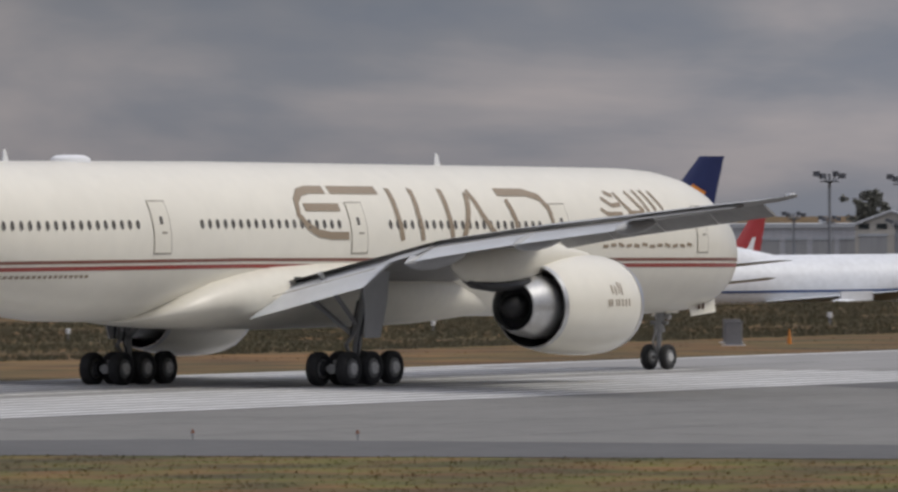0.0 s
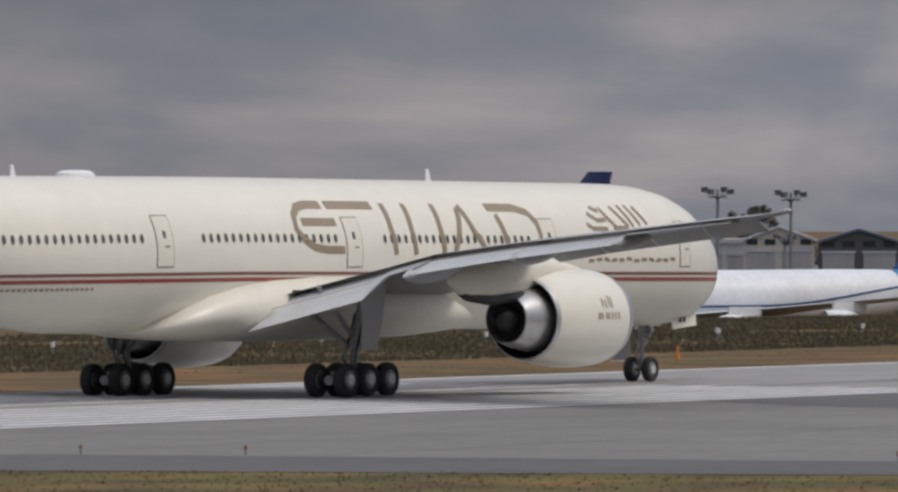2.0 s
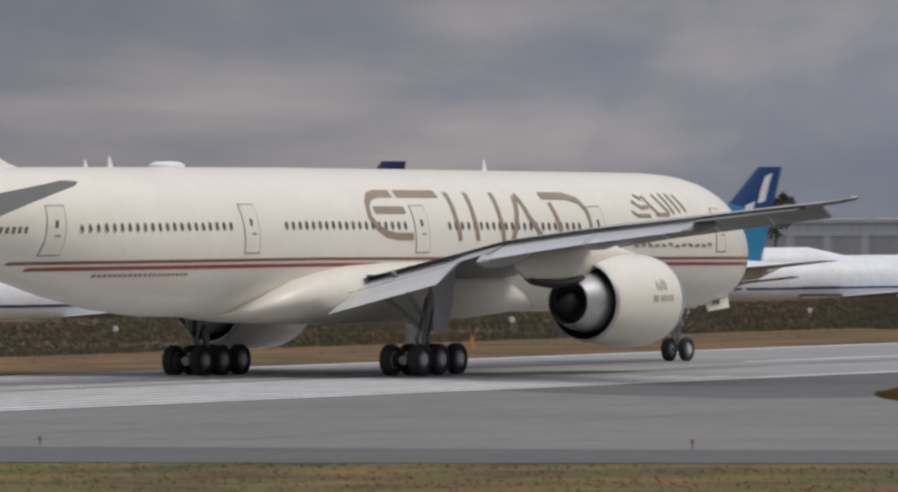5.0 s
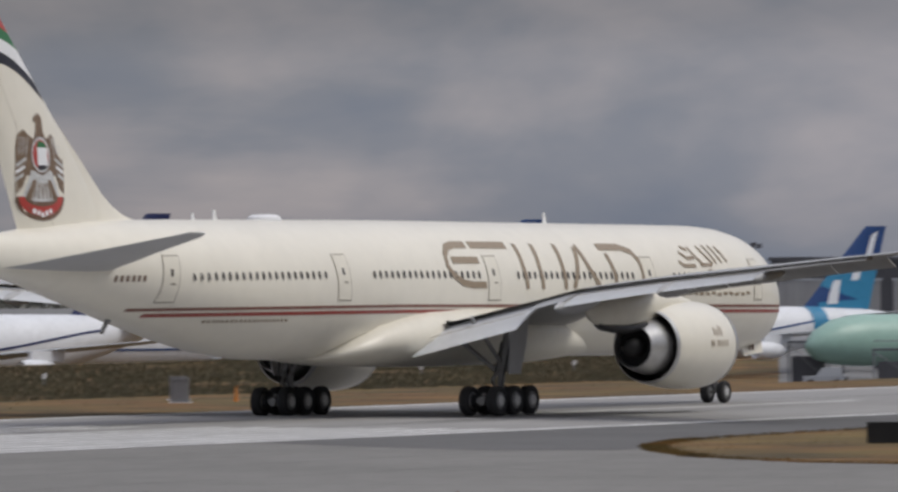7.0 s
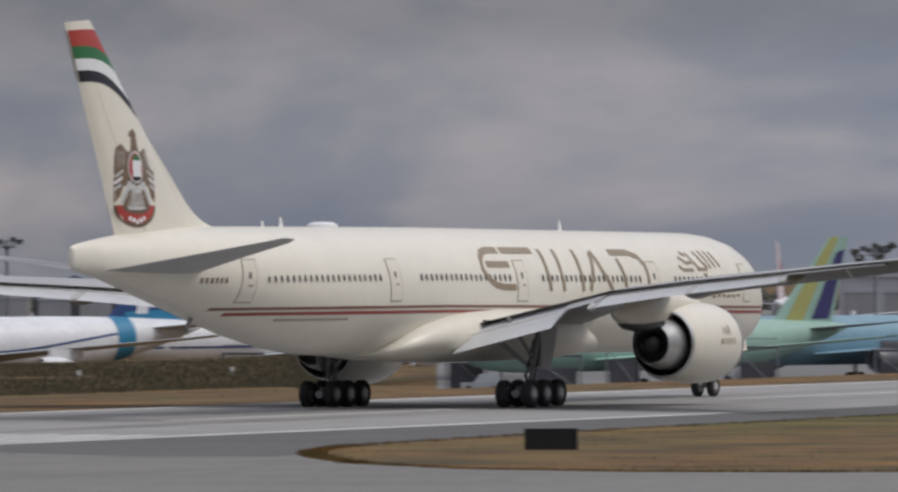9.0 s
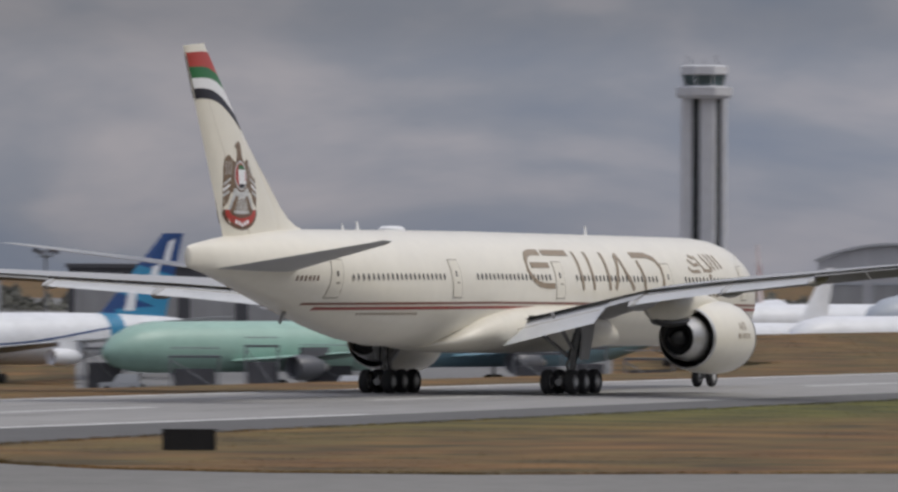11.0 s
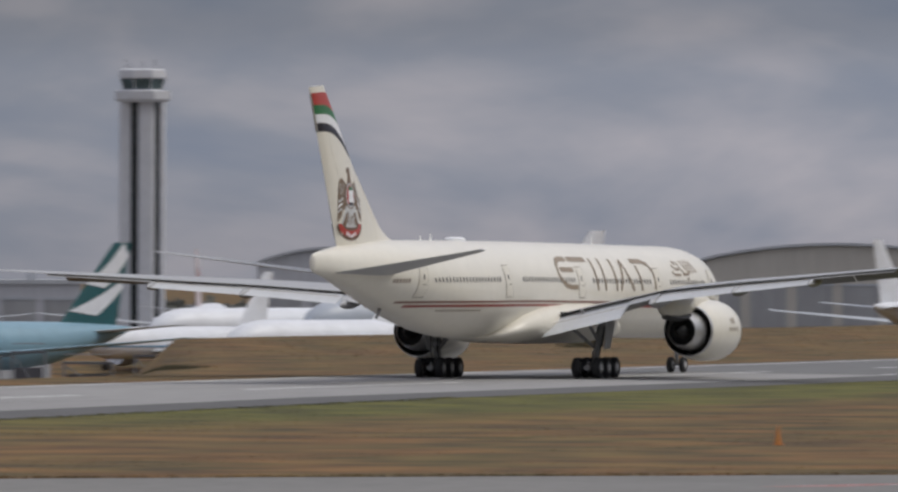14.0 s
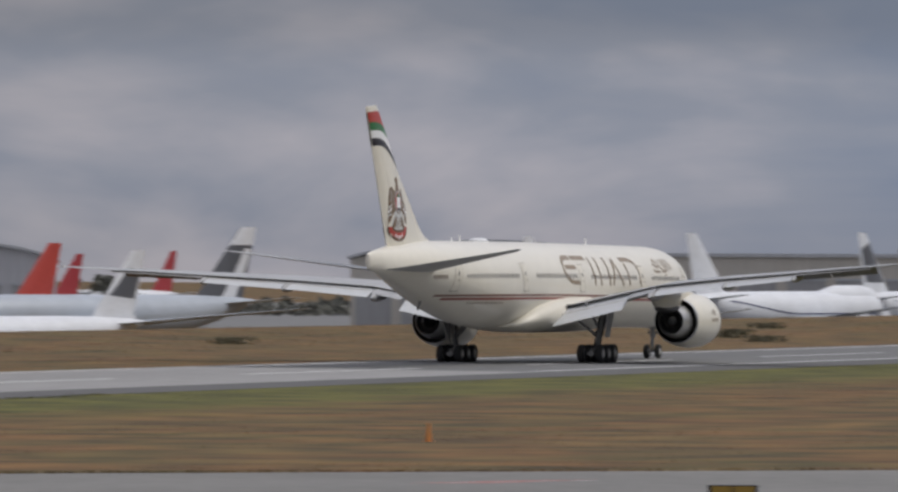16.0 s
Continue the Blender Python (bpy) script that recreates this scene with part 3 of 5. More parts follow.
    wheels(plane, [(x + o, y + e) for o in (1.5, 0.0, -1.5) for e in (-0.7, 0.7)], 0.67, 0.5)


def nose_gear(plane):
    x = -6.2
    leg = part("nose_gear_leg", Geo().rod((x, 0, 0.42), (x + 0.1, 0, 1.7), 0.11).rod((x + 0.1, 0, 1.6), (x + 0.2, 0, 3.2), 0.17).rod((x + 0.1, 0, 1.5), (x + 0.1, 0, 1.75), 0.24), STRUT, plane, "grey nose gear leg")
    part("axle", Geo().rod((x, -0.6, 0.44), (x, 0.6, 0.44), 0.08), STRUT, plane)
    part("drag_brace", Geo().rod((x + 0.05, 0, 1.8), (x + 1.7, 0, 3.1), 0.09), STRUT, leg)
    part("torque_link", Geo().rod((x - 0.15, 0, 0.65), (x - 0.45, 0, 1.1), 0.05).rod((x - 0.45, 0, 1.1), (x - 0.1, 0, 1.65), 0.05), STRUT, leg)
    part("steering_actuator", Geo().rod((x + 0.12, -0.42, 1.9), (x + 0.12, 0.42, 1.9), 0.09), STRUT, leg)
    for e in (-0.27, 0.27):
        part("taxi_lamp", Geo().rod((x + 0.45, e, 2.15), (x + 0.33, e, 2.15), 0.14, 0.11), BAREMETAL, leg)
    for s in (-1, 1):
        door = part("nose_gear_door", Geo().slab([(-2.9, s * 0.75, 3.25), (-5.1, s * 0.75, 3.05), (-5.1, s * 0.95, 2.15), (-3.1, s * 0.95, 2.3)], (0, s * 0.05, 0)), CREAM2, plane, "cream nose gear door")
        part("marking", Geo().box(-4.1, s * 0.985, 2.6, 0.16, 0.02, 0.3).box(-4.45, s * 0.985, 2.6, 0.16, 0.02, 0.3), BROWN, door)
        part("aft_door", Geo().slab([(-5.5, s * 0.5, 3.05), (-6.7, s * 0.5, 3.0), (-6.6, s * 0.62, 2.3), (-5.6, s * 0.62, 2.3)], (0, s * 0.04, 0)), CREAM2, door)
    wheels(plane, [(x, -0.45), (x, 0.45)], 0.54, 0.36)


def door_on(plane, aft, z0, z1, w, side=-1, name="cabin_door"):
    """A cabin door: a panel a hair proud of the skin, in a dark gap, with its handle and pane."""
    h = w / 2
    g = Geo()
    b = 0.05
    for c in ([(aft + h, z0), (aft - h, z0), (aft - h, z0 + b), (aft + h, z0 + b)], [(aft + h, z1 - b), (aft - h, z1 - b), (aft - h, z1), (aft + h, z1)],
              [(aft + h, z0), (aft + h - b, z0), (aft + h - b, z1), (aft + h, z1)], [(aft - h + b, z0), (aft - h, z0), (aft - h, z1), (aft - h + b, z1)]):
        skin_patch(g, c, 1, 6, 0.016, side)
    d = part(name, g, SEAM, plane, "cabin door outline in the cream skin", smooth=60)
    p = skin_patch(Geo(), [(aft + h - b, z0 + b), (aft - h + b, z0 + b), (aft - h + b, z1 - b), (aft + h - b, z1 - b)], 3, 8, 0.022, side)
    part("door_panel", p, CREAM2, d, smooth=60)
    zm = z0 + 0.62 * (z1 - z0)
    part("door_pane", skin_patch(Geo(), [(aft + 0.10, zm - 0.14), (aft - 0.10, zm - 0.14), (aft - 0.10, zm + 0.16), (aft + 0.10, zm + 0.16)], 1, 2, 0.03, side), WINDOW, d, smooth=60)
    part("door_handle", skin_patch(Geo(), [(aft + 0.05, zm - 0.50), (aft - 0.30, zm - 0.50), (aft - 0.30, zm - 0.42), (aft + 0.05, zm - 0.42)], 1, 1, 0.03, side), SEAM, d)


def cabin_windows(plane, side):
    g = Geo()
    pts = [(math.cos(q) * 0.12 * (1 if abs(math.cos(q)) > 0.4 else 1), math.sin(q) * 0.19) for q in [2 * math.pi * i / 12 for i in range(12)]]
    z = 6.26
    _, y0, _ = skin(30, z, 0.0, side)
    ny, nz = (y0) / 3.1, (z - MID) / 3.1
    v = [(-a, side * 0.016 * abs(ny) - side * nz * 0 - side * b * nz, b * abs(ny) + 0.016 * nz) for a, b in pts]
    g.add(v, [tuple(range(12))])
    mesh = g.mesh("window", WINDOW, smooth=0)
    spans = ((59.9, 49.0), (44.9, 35.3), (31.6, 20.4), (16.2, 9.2))
    for a0, a1 in spans:
        n = int(round((a0 - a1) / 0.533))
        for k in range(n + 1):
            aft = a0 - k * 0.533
            w = part("window", mesh, None, plane)
            x, y, zz = skin(aft, z + sag(aft), 0.0, side)
            w.matrix_basis = pose(x, y, zz)


def stroke(g, pts, w, out=0.02, side=-1):
    """A painted stroke along points (aft, z) with square ends and mitred bends."""
    pts = [(a, z - 0.1 + sag(a)) for a, z in pts]
    edge = []
    for i, (a, z) in enumerate(pts):
        p, q = pts[max(0, i - 1)], pts[min(len(pts) - 1, i + 1)]
        dx, dz = q[0] - p[0], q[1] - p[1]
        k = w / 2 / math.hypot(dx, dz)
        edge.append(((a - dz * k, z + dx * k), (a + dz * k, z - dx * k)))
    for (l0, r0), (l1, r1) in zip(edge, edge[1:]):
        skin_patch(g, [l0, r0, r1, l1], 1, 5, out, side)


def livery(plane, side):
    for z, w, m, name in ((4.80, 0.12, MAROON, "brown_line"), (4.54, 0.15, RED, "red_line")):
        g = Geo()
        for a0 in np.arange(1.6, 69.0, 0.4):
            a1 = min(a0 + 0.4, 69.0)
            if z < hull_at(a1)[2] + 0.15:
                continue
            skin_patch(g, [(a1, z + sag(a1)), (a0, z + sag(a0)), (a0, z + w + sag(a0)), (a1, z + w + sag(a1))], 1, 1, 0.016, side)
        part(name, g, m, plane, "thin painted line along the hull", smooth=60)
    # large mark on the flank, drawn as plain strokes
    T, B, W = 7.72, 5.76, 0.31
    arc = [(35.5, T), (36.7, T), (37.4, T - 0.12), (37.9, T - 0.45), (38.05, 6.75), (37.6, 6.3), (36.85, 6.0), (36.0, 5.9), (34.7, 5.9)]
    marks = [arc, [(37.5, 7.02), (35.0, 7.02)], [(35.15, T), (31.7, T)],
             [(30.85, T + 0.08), (30.95, 6.8), (30.8, B - 0.04)], [(29.2, T + 0.08), (29.4, 6.8), (29.3, B - 0.04)], [(27.0, T + 0.08), (27.15, 6.9), (27.1, B - 0.04)],
             [(25.2, T - 0.1), (25.75, 6.65), (26.3, B)], [(25.0, T + 0.05), (24.6, 6.75), (23.7, B)],
             [(22.85, T - 0.02), (20.7, T - 0.02), (19.75, T - 0.22), (19.38, 7.05), (19.3, 6.45), (19.5, 5.9)], [(22.4, 7.4), (22.15, 6.5), (22.1, B)]]
    for m in marks:
        g = Geo()
        stroke(g, m, W, 0.02, side)
        part("mark_stroke", g, BRONZE, plane, "broad bronze stroke of the flank mark", smooth=60)
    # smaller curly mark forward, as plain strokes
    for line in ([(15.3, 7.05), (14.9, 6.85), (13.7, 6.85)], [(14.9, 7.5), (14.3, 7.2), (13.6, 7.25)], [(13.7, 7.75), (13.4, 7.3), (12.9, 6.9)], [(13.2, 6.9), (12.0, 6.9)], [(12.7, 7.8), (12.3, 7.3), (11.9, 6.95)], [(12.0, 7.85), (11.5, 6.95)],
                 [(11.4, 7.85), (10.9, 7.0)], [(10.8, 7.8), (10.3, 7.05)], [(14.4, 7.75), (13.9, 7.6)], [(12.6, 6.6), (12.2, 6.6)]):
        g = Geo()
        stroke(g, line, 0.17, 0.02, side)
        part("mark_stroke_small", g, BRONZE, plane, "small bronze stroke", smooth=60)
    # lines of small writing that cannot be read
    g = Geo()
    for k in range(12):
        a = 15.6 - k * 0.62
        stroke(g, [(a, 5.5 + 0.05 * (k % 3)), (a - 0.42, 5.5 + 0.05 * (k % 2))], 0.13, 0.02, side)
    tagged(part("small_writing", g, BRONZE, plane, smooth=60), kind="stuff")
    g = Geo()
    for k in range(20):
        a = 58.3 - k * 0.31
        stroke(g, [(a, 4.42), (a - 0.2, 4.42)], 0.11, 0.02, side)
    tagged(part("address_bars", g, BRONZE, plane, "thin bar of small writing on the hull", smooth=60), kind="stuff")
    g = Geo()
    for k in range(6):
        a = 65.2 - k * 0.36
        stroke(g, [(a, 6.3), (a - 0.18, 6.3)], 0.26, 0.02, side)
    tagged(part("registration_bars", g, BROWN, plane, smooth=60), kind="stuff")


FIN = ((62.6, 8.72), (72.05, 18.12), (74.44, 17.95), (69.8, 8.1))


def fin_pt(u, h, side=-1, out=0.0):
    """u: from the trailing edge 0 to the leading edge 1; h: from root 0 to tip 1."""
    (a0, z0), (a1, z1), (a2, z2), (a3, z3) = FIN
    ax = (a3 + (a2 - a3) * h) * (1 - u) + (a0 + (a1 - a0) * h) * u
    az = (z3 + (z2 - z3) * h) * (1 - u) + (z0 + (z1 - z0) * h) * u
    t = (0.46 * (1 - h) + 0.13 * h) * (math.sin(math.pi * min(1, max(0, u)) ** 0.7) ** 0.7 if 0 < u < 1 else 0.0)
    return (-ax, side * (t + out), az)


def tail_fin(plane):
    rings = []
    for h in [i / 14 for i in range(15)]:
        r = [fin_pt(u / 12, h, -1) for u in range(13)] + [fin_pt(u / 12, h, 1) for u in range(11, 0, -1)]
        rings.append(r)
    fin = part("tail_fin", Geo().loft(rings), CREAM, plane, "tall cream tail fin", smooth=50)
    root = [(60.6, 8.76, 0.04), (61.3, 8.92, 0.14), (62.2, 9.3, 0.22), (63.0, 9.8, 0.26), (63.8, 10.45, 0.24), (64.8, 11.3, 0.22), (65.8, 12.1, 0.2), (66.9, 13.0, 0.18), (67.9, 13.9, 0.16)]
    part("fin_fillet", Geo().loft([[(-a, w, min(8.6, z - 0.1)), (-a - 0.1, w * 0.5, (8.6 + z) / 2), (-a, 0.0, z), (-a - 0.1, -w * 0.5, (8.6 + z) / 2), (-a, -w, min(8.6, z - 0.1))] for a, z, w in root]), CREAM, fin, smooth=60)
    rud = Geo()
    for s in (-1, 1):
        v = [p for i in range(11) for p in (fin_pt(0.30 - 0.0, i / 10 * 0.93 + 0.02, s, 0.012), fin_pt(0.304, i / 10 * 0.93 + 0.02, s, 0.012))]
        rud.add(v, [(2 * i, 2 * i + 1, 2 * i + 3, 2 * i + 2) for i in range(10)])
    part("rudder_gap", rud, SEAM, fin, smooth=0)
    for s in (-1, 1):
        for k, m in enumerate((RED_STRIPE, GREEN_STRIPE, WHITE, BLACK_STRIPE)):
            g = Geo()
            at_te, at_le = (0.963, 0.89, 0.833, 0.78, 0.728), (0.953, 0.83, 0.755, 0.62, 0.53)
            edge = lambda u, q: at_te[q] + (at_le[q] - at_te[q]) * (0.35 * u ** 2 + 0.65 * u ** 5)
            n = 14
            v = [fin_pt(0.02 + 0.96 * i / n, edge(i / n, k + e), s, 0.016) for i in range(n + 1) for e in (0, 1)]
            g.add(v, [(2 * i, 2 * i + 1, 2 * i + 3, 2 * i + 2) for i in range(n)])
            part("fin_band", g, m, fin, ("red", "green", "white", "black")[k] + " curved band", smooth=60)
        emblem(fin, s)


def fin_at(aft, z, s, out):
    """The point on the fin's side at a station and height."""
    h = (z - 8.4) / 9.6
    te, le = FIN[3][0] + (FIN[2][0] - FIN[3][0]) * h, FIN[0][0] + (FIN[1][0] - FIN[0][0]) * h
    p = fin_pt((te - aft) / (te - le), h, s, out)
    return (-aft, p[1], z)


def emblem(fin, s):
    def flat(name, pts, m, out):
        # rows of narrow strips that follow the fin's curve
        g, n = Geo(), 44
        lo, hi = min(z for a, z in pts), max(z for a, z in pts)
        for k in range(n):
            z0, z1 = lo + (hi - lo) * k / n, lo + (hi - lo) * (k + 1) / n
            zm = (z0 + z1) / 2
            cuts = sorted(p[0] + (q[0] - p[0]) * (zm - p[1]) / (q[1] - p[1]) for p, q in zip(pts, pts[1:] + pts[:1]) if (p[1] > zm) != (q[1] > zm))
            for a0, a1 in zip(cuts[::2], cuts[1::2]):
                v = [fin_at(a0 + (a1 - a0) * i / 5, z, s, out) for z in (z0, z1) for i in range(6)]
                g.add(v, [(i, i + 1, i + 7, i + 6) for i in range(5)])
        part(name, g, m, fin, smooth=60)
    # a bird-shaped crest in plain shapes: wings, body, disc, breast fan, scroll
    cu, ch = 68.5, 11.0
    U, H = -1.95, 2.2
    sh = lambda l: [(cu + a * U, ch + b * H) for a, b in l]
    flat("crest_plumage", sh([(-1.0, 0.36), (-0.94, 0.58), (-0.7, 0.68), (-0.45, 0.56), (-0.26, 0.5), (-0.17, 0.66), (-0.14, 0.82), (-0.3, 0.86), (-0.16, 0.95), (0.02, 1.0), (0.15, 0.92), (0.17, 0.66), (0.26, 0.5), (0.45, 0.56), (0.7, 0.68), (0.94, 0.58),
                             (1.0, 0.36), (0.98, -0.2), (0.9, -0.55), (0.72, -0.42), (0.6, -0.2), (-0.6, -0.2), (-0.72, -0.42), (-0.9, -0.55), (-0.98, -0.2)]), TAUPE, 0.018)
    for e in (-1, 1):
        for q in range(3):
            flat("crest_quill", sh([(e * 0.97, 0.02 - 0.13 * q), (e * 0.95, -0.05 - 0.13 * q), (e * (0.60 + 0.04 * q), 0.10 - 0.15 * q), (e * (0.62 + 0.04 * q), 0.16 - 0.15 * q)]), WHITE if q % 2 else SILVER, 0.022)
        for q in range(3):
            flat("crest_vane", sh([(e * (0.52 + 0.15 * q), 0.54), (e * (0.56 + 0.15 * q), 0.54), (e * (0.62 + 0.13 * q), 0.2), (e * (0.59 + 0.13 * q), 0.2)]), SILVER, 0.022)
        flat("crest_leg", sh([(e * 0.22, -0.28), (e * 0.36, -0.28), (e * 0.62, -0.62), (e * 0.42, -0.66)]), TAUPE, 0.029)
    flat("crest_breast", sh([(-0.42, -0.1), (0.42, -0.1), (0.6, -0.4), (0.7, -0.62), (0.3, -0.72), (-0.3, -0.72), (-0.7, -0.62), (-0.6, -0.4)]), SILVER, 0.024)
    for q in range(-2, 3):
        flat("crest_breast_line", sh([(0.1 * q - 0.025, -0.34), (0.1 * q + 0.025, -0.34), (0.17 * q + 0.03, -0.64), (0.17 * q - 0.03, -0.64)]), TAUPE, 0.028)
    ring = lambda r: sh([(r * math.cos(q), 0.2 + r * 0.86 * math.sin(q)) for q in [2 * math.pi * i / 20 for i in range(20)]])
    flat("crest_disc", ring(0.45), BROWN, 0.026)
    flat("crest_disc_rim", ring(0.40), SILVER, 0.028)
    flat("crest_disc_field", ring(0.34), RED_STRIPE, 0.030)
    flat("crest_disc_white", sh([(-0.16, 0.0), (0.26, 0.0), (0.29, 0.34), (-0.16, 0.34)]), WHITE, 0.034)
    flat("crest_disc_green", sh([(-0.16, 0.34), (0.27, 0.34), (0.18, 0.44), (-0.12, 0.46)]), GREEN_STRIPE, 0.034)
    flat("crest_disc_black", sh([(-0.16, 0.0), (0.26, 0.0), (0.16, -0.08), (-0.12, -0.1)]), BLACK_STRIPE, 0.034)
    bow = lambda r0, d0, r1, d1: sh([(r0 * math.cos(q), -0.60 + d0 * math.sin(q)) for q in [math.pi + math.pi * i / 12 for i in range(13)]] + [(r1 * math.cos(q), -0.60 + d1 * math.sin(q)) for q in [2 * math.pi - math.pi * i / 12 for i in range(13)]])
    flat("crest_scroll_edge", bow(0.9, 0.46, 0.56, 0.1), BROWN, 0.029)
    flat("crest_scroll", bow(0.82, 0.37, 0.64, 0.19), RED_STRIPE, 0.032)
    for q in range(5):
        b = -0.83 - 0.035 * (2 - abs(q - 2))
        flat("crest_scroll_mark", sh([(-0.36 + 0.15 * q, b), (-0.25 + 0.15 * q, b), (-0.25 + 0.15 * q, b - 0.09), (-0.36 + 0.15 * q, b - 0.09)]), WHITE, 0.036)


def stabiliser(plane, side):
    secs = [(0.6, 64.0, 71.8, 6.42, 6.70, 0.62), (2.0, 65.3, 72.0, 6.62, 6.88, 0.55), (6, 68.5, 72.7, 7.26, 7.42, 0.4), (9.9, 71.4, 73.5, 7.88, 7.94, 0.24), (10.6, 72.3, 73.7, 8.0, 8.04, 0.14), (10.76, 73.0, 73.8, 8.03, 8.06, 0.06)]
    part("stabiliser", Geo().loft([airfoil(a, b, side * y, z, z2, t) for y, a, b, z, z2, t in secs]), WING, plane, "grey tailplane half")


def build_airliner():
    p = thing("airliner", "long cream twin-engined airliner rolling down the runway", "airplane")
    n = 48
    rings = []
    stations = sorted({h[0] for h in HULL} | {0.1, 0.45, 1.0, 1.8, 2.7, 3.8, 5.0, 6.6, 53.5, 56.5, 59.5, 62.5, 65.5, 68.2, 70.5, 72.3})
    for aft in stations:
        _, top, bot, half = hull_at(aft)
        c, h = (top + bot) / 2, (top - bot) / 2
        rings.append([(-aft, half * math.cos(q), c + h * math.sin(q)) for q in [2 * math.pi * i / n for i in range(n)]])
    body = part("fuselage", Geo().loft(rings), CREAM, p, "cream painted fuselage", smooth=60)
    # fairing under the wing root
    rings = []
    for aft, w, zt, zb in ((19.5, 0.5, 2.9, 2.56), (21.5, 1.3, 3.3, 2.46), (24.0, 2.2, 3.9, 2.3), (27, 3.0, 4.6, 2.15), (29.5, 3.45, 5.0, 2.1), (32, 3.66, 5.15, 2.08), (37, 3.70, 5.1, 2.08), (40, 3.62, 5.0, 2.12), (42.0, 3.46, 4.7, 2.16), (43.8, 3.25, 4.3, 2.24), (45.2, 2.9, 3.7, 2.34), (46.2, 2.2, 3.1, 2.44), (46.7, 1.1, 2.7, 2.52)):
        c, h = (zt + zb) / 2, (zt - zb) / 2
        rings.append([(-aft, w * math.copysign(abs(math.cos(q)) ** 0.66, math.cos(q)), c + h * math.sin(q)) for q in [2 * math.pi * i / 40 for i in range(40)]])
    part("belly_fairing", Geo().loft(rings), CREAM2, p, "cream wing root fairing", smooth=60)
    for side in (-1, 1):
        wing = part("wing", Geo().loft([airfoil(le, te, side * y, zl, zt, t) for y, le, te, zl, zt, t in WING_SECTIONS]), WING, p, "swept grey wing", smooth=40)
        # faces that look down take the shade-darkened grey
        wing.data.materials.append(UNDER_SHADE)
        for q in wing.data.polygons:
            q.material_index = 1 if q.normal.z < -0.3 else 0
        part("inboard_flap", flap_geo(side, 3.2, 8.5, 2.95, 2.6, 1.3, 1.18), FLAP, p, "pale grey flap run out and down")
        part("flaperon", flap_geo(side, 8.65, 10.8, 1.9, 1.7, 0.42, 0.34), WING, p)
        part("outboard_flap", flap_geo(side, 10.95, 22.4, 2.2, 1.5, 0.66, 0.42), FLAP, p, "pale grey flap run out and down")
        for y0, y1, c0, c1, d0, d1 in ((3.3, 8.4, 1.75, 1.5, 0.62, 0.56), (11.05, 22.3, 1.25, 0.9, 0.30, 0.18)):
            v = []
            for i in range(9):
                y = y0 + (y1 - y0) * i / 8
                c, d = c0 + (c1 - c0) * i / 8, d0 + (d1 - d0) * i / 8
                _, le, te, zl, zt, t = wing_at(y)
                v += [(-(te - 0.55 + c), side * y, zt - d + 0.03), (-(te - 0.55 + c + 0.05), side * y, zt - d - 0.01)]
            part("flap_seam", Geo().add(v, [(2 * i, 2 * i + 1, 2 * i + 3, 2 * i + 2) for i in range(8)]), SEAM, p, smooth=0)
        # aileron coloured with the underside's painted shade
        part("aileron", flap_geo(side, 22.6, 28.8, 1.0, 0.8, 0.08, 0.06), UNDER_SHADE, p)
        for y, l in ((10.6, 3.6), (16.8, 3.1), (22.5, 2.4)):
            _, le, te, zl, zt, t = wing_at(y)
            rings = []
            for k, r in ((0.0, 0.03), (0.12, 0.22), (0.3, 0.36), (0.55, 0.42), (0.75, 0.36), (0.9, 0.22), (1.0, 0.03)):
                rings.append([(-(te - l * 0.75 + k * l * 1.25), side * y + r * 0.26 * l * math.cos(q), zt - (0.10 + 0.12 * k) * l + r * l / 3.4 * math.sin(q)) for q in [2 * math.pi * i / 14 for i in range(14)]])
            part("flap_track_fairing", Geo().loft(rings), WING, p, "canoe-shaped grey fairing")
        for y0, y1 in ((11.5, 15.6), (15.7, 19.8), (19.9, 24.2), (24.3, 28.6)):
            # slat backs get the painted shade too
            part("slat", Geo().loft([airfoil(wing_at(y)[1] - 0.6, wing_at(y)[1] + 0.55, side * y, wing_at(y)[3] - 0.52, wing_at(y)[3] + 0.02, 0.22) for y in (y0, (y0 + y1) / 2, y1)]), UNDER_SHADE, p, "leading-edge slat run out, grey darkened for shade")
        part("wingtip_lamp", Geo().box(-49.3, side * 31.95, 7.06, 0.35, 0.3, 0.12, chamfer=0.08), WHITE, p)
        engine(p, side)
        main_gear(p, side)
        stabiliser(p, side)
        livery(p, side)
        cabin_windows(p, side)
        for aft, z0, z1, w in ((61.52, 5.15, 7.18, 1.2), (47.66, 5.12, 7.18, 1.2), (33.94, 5.03, 7.08, 1.2), (18.7, 4.95, 6.98, 1.2), (7.35, 4.85, 6.85, 1.05)):
            door_on(p, aft, z0, z1, w, side)
    nose_gear(p)
    tail_fin(p)
    # flight deck panes
    for side in (-1, 1):
        for a0, a1, z0, z1 in ((2.35, 3.15, 6.3, 6.85), (3.2, 3.95, 6.35, 6.85), (1.75, 2.3, 6.1, 6.45)):
            part("flight_deck_pane", skin_patch(Geo(), [(a1, z0), (a0, z0 - 0.05), (a0, z1 - 0.25), (a1, z1)], 3, 3, 0.015, side), WINDOW, p, smooth=60)
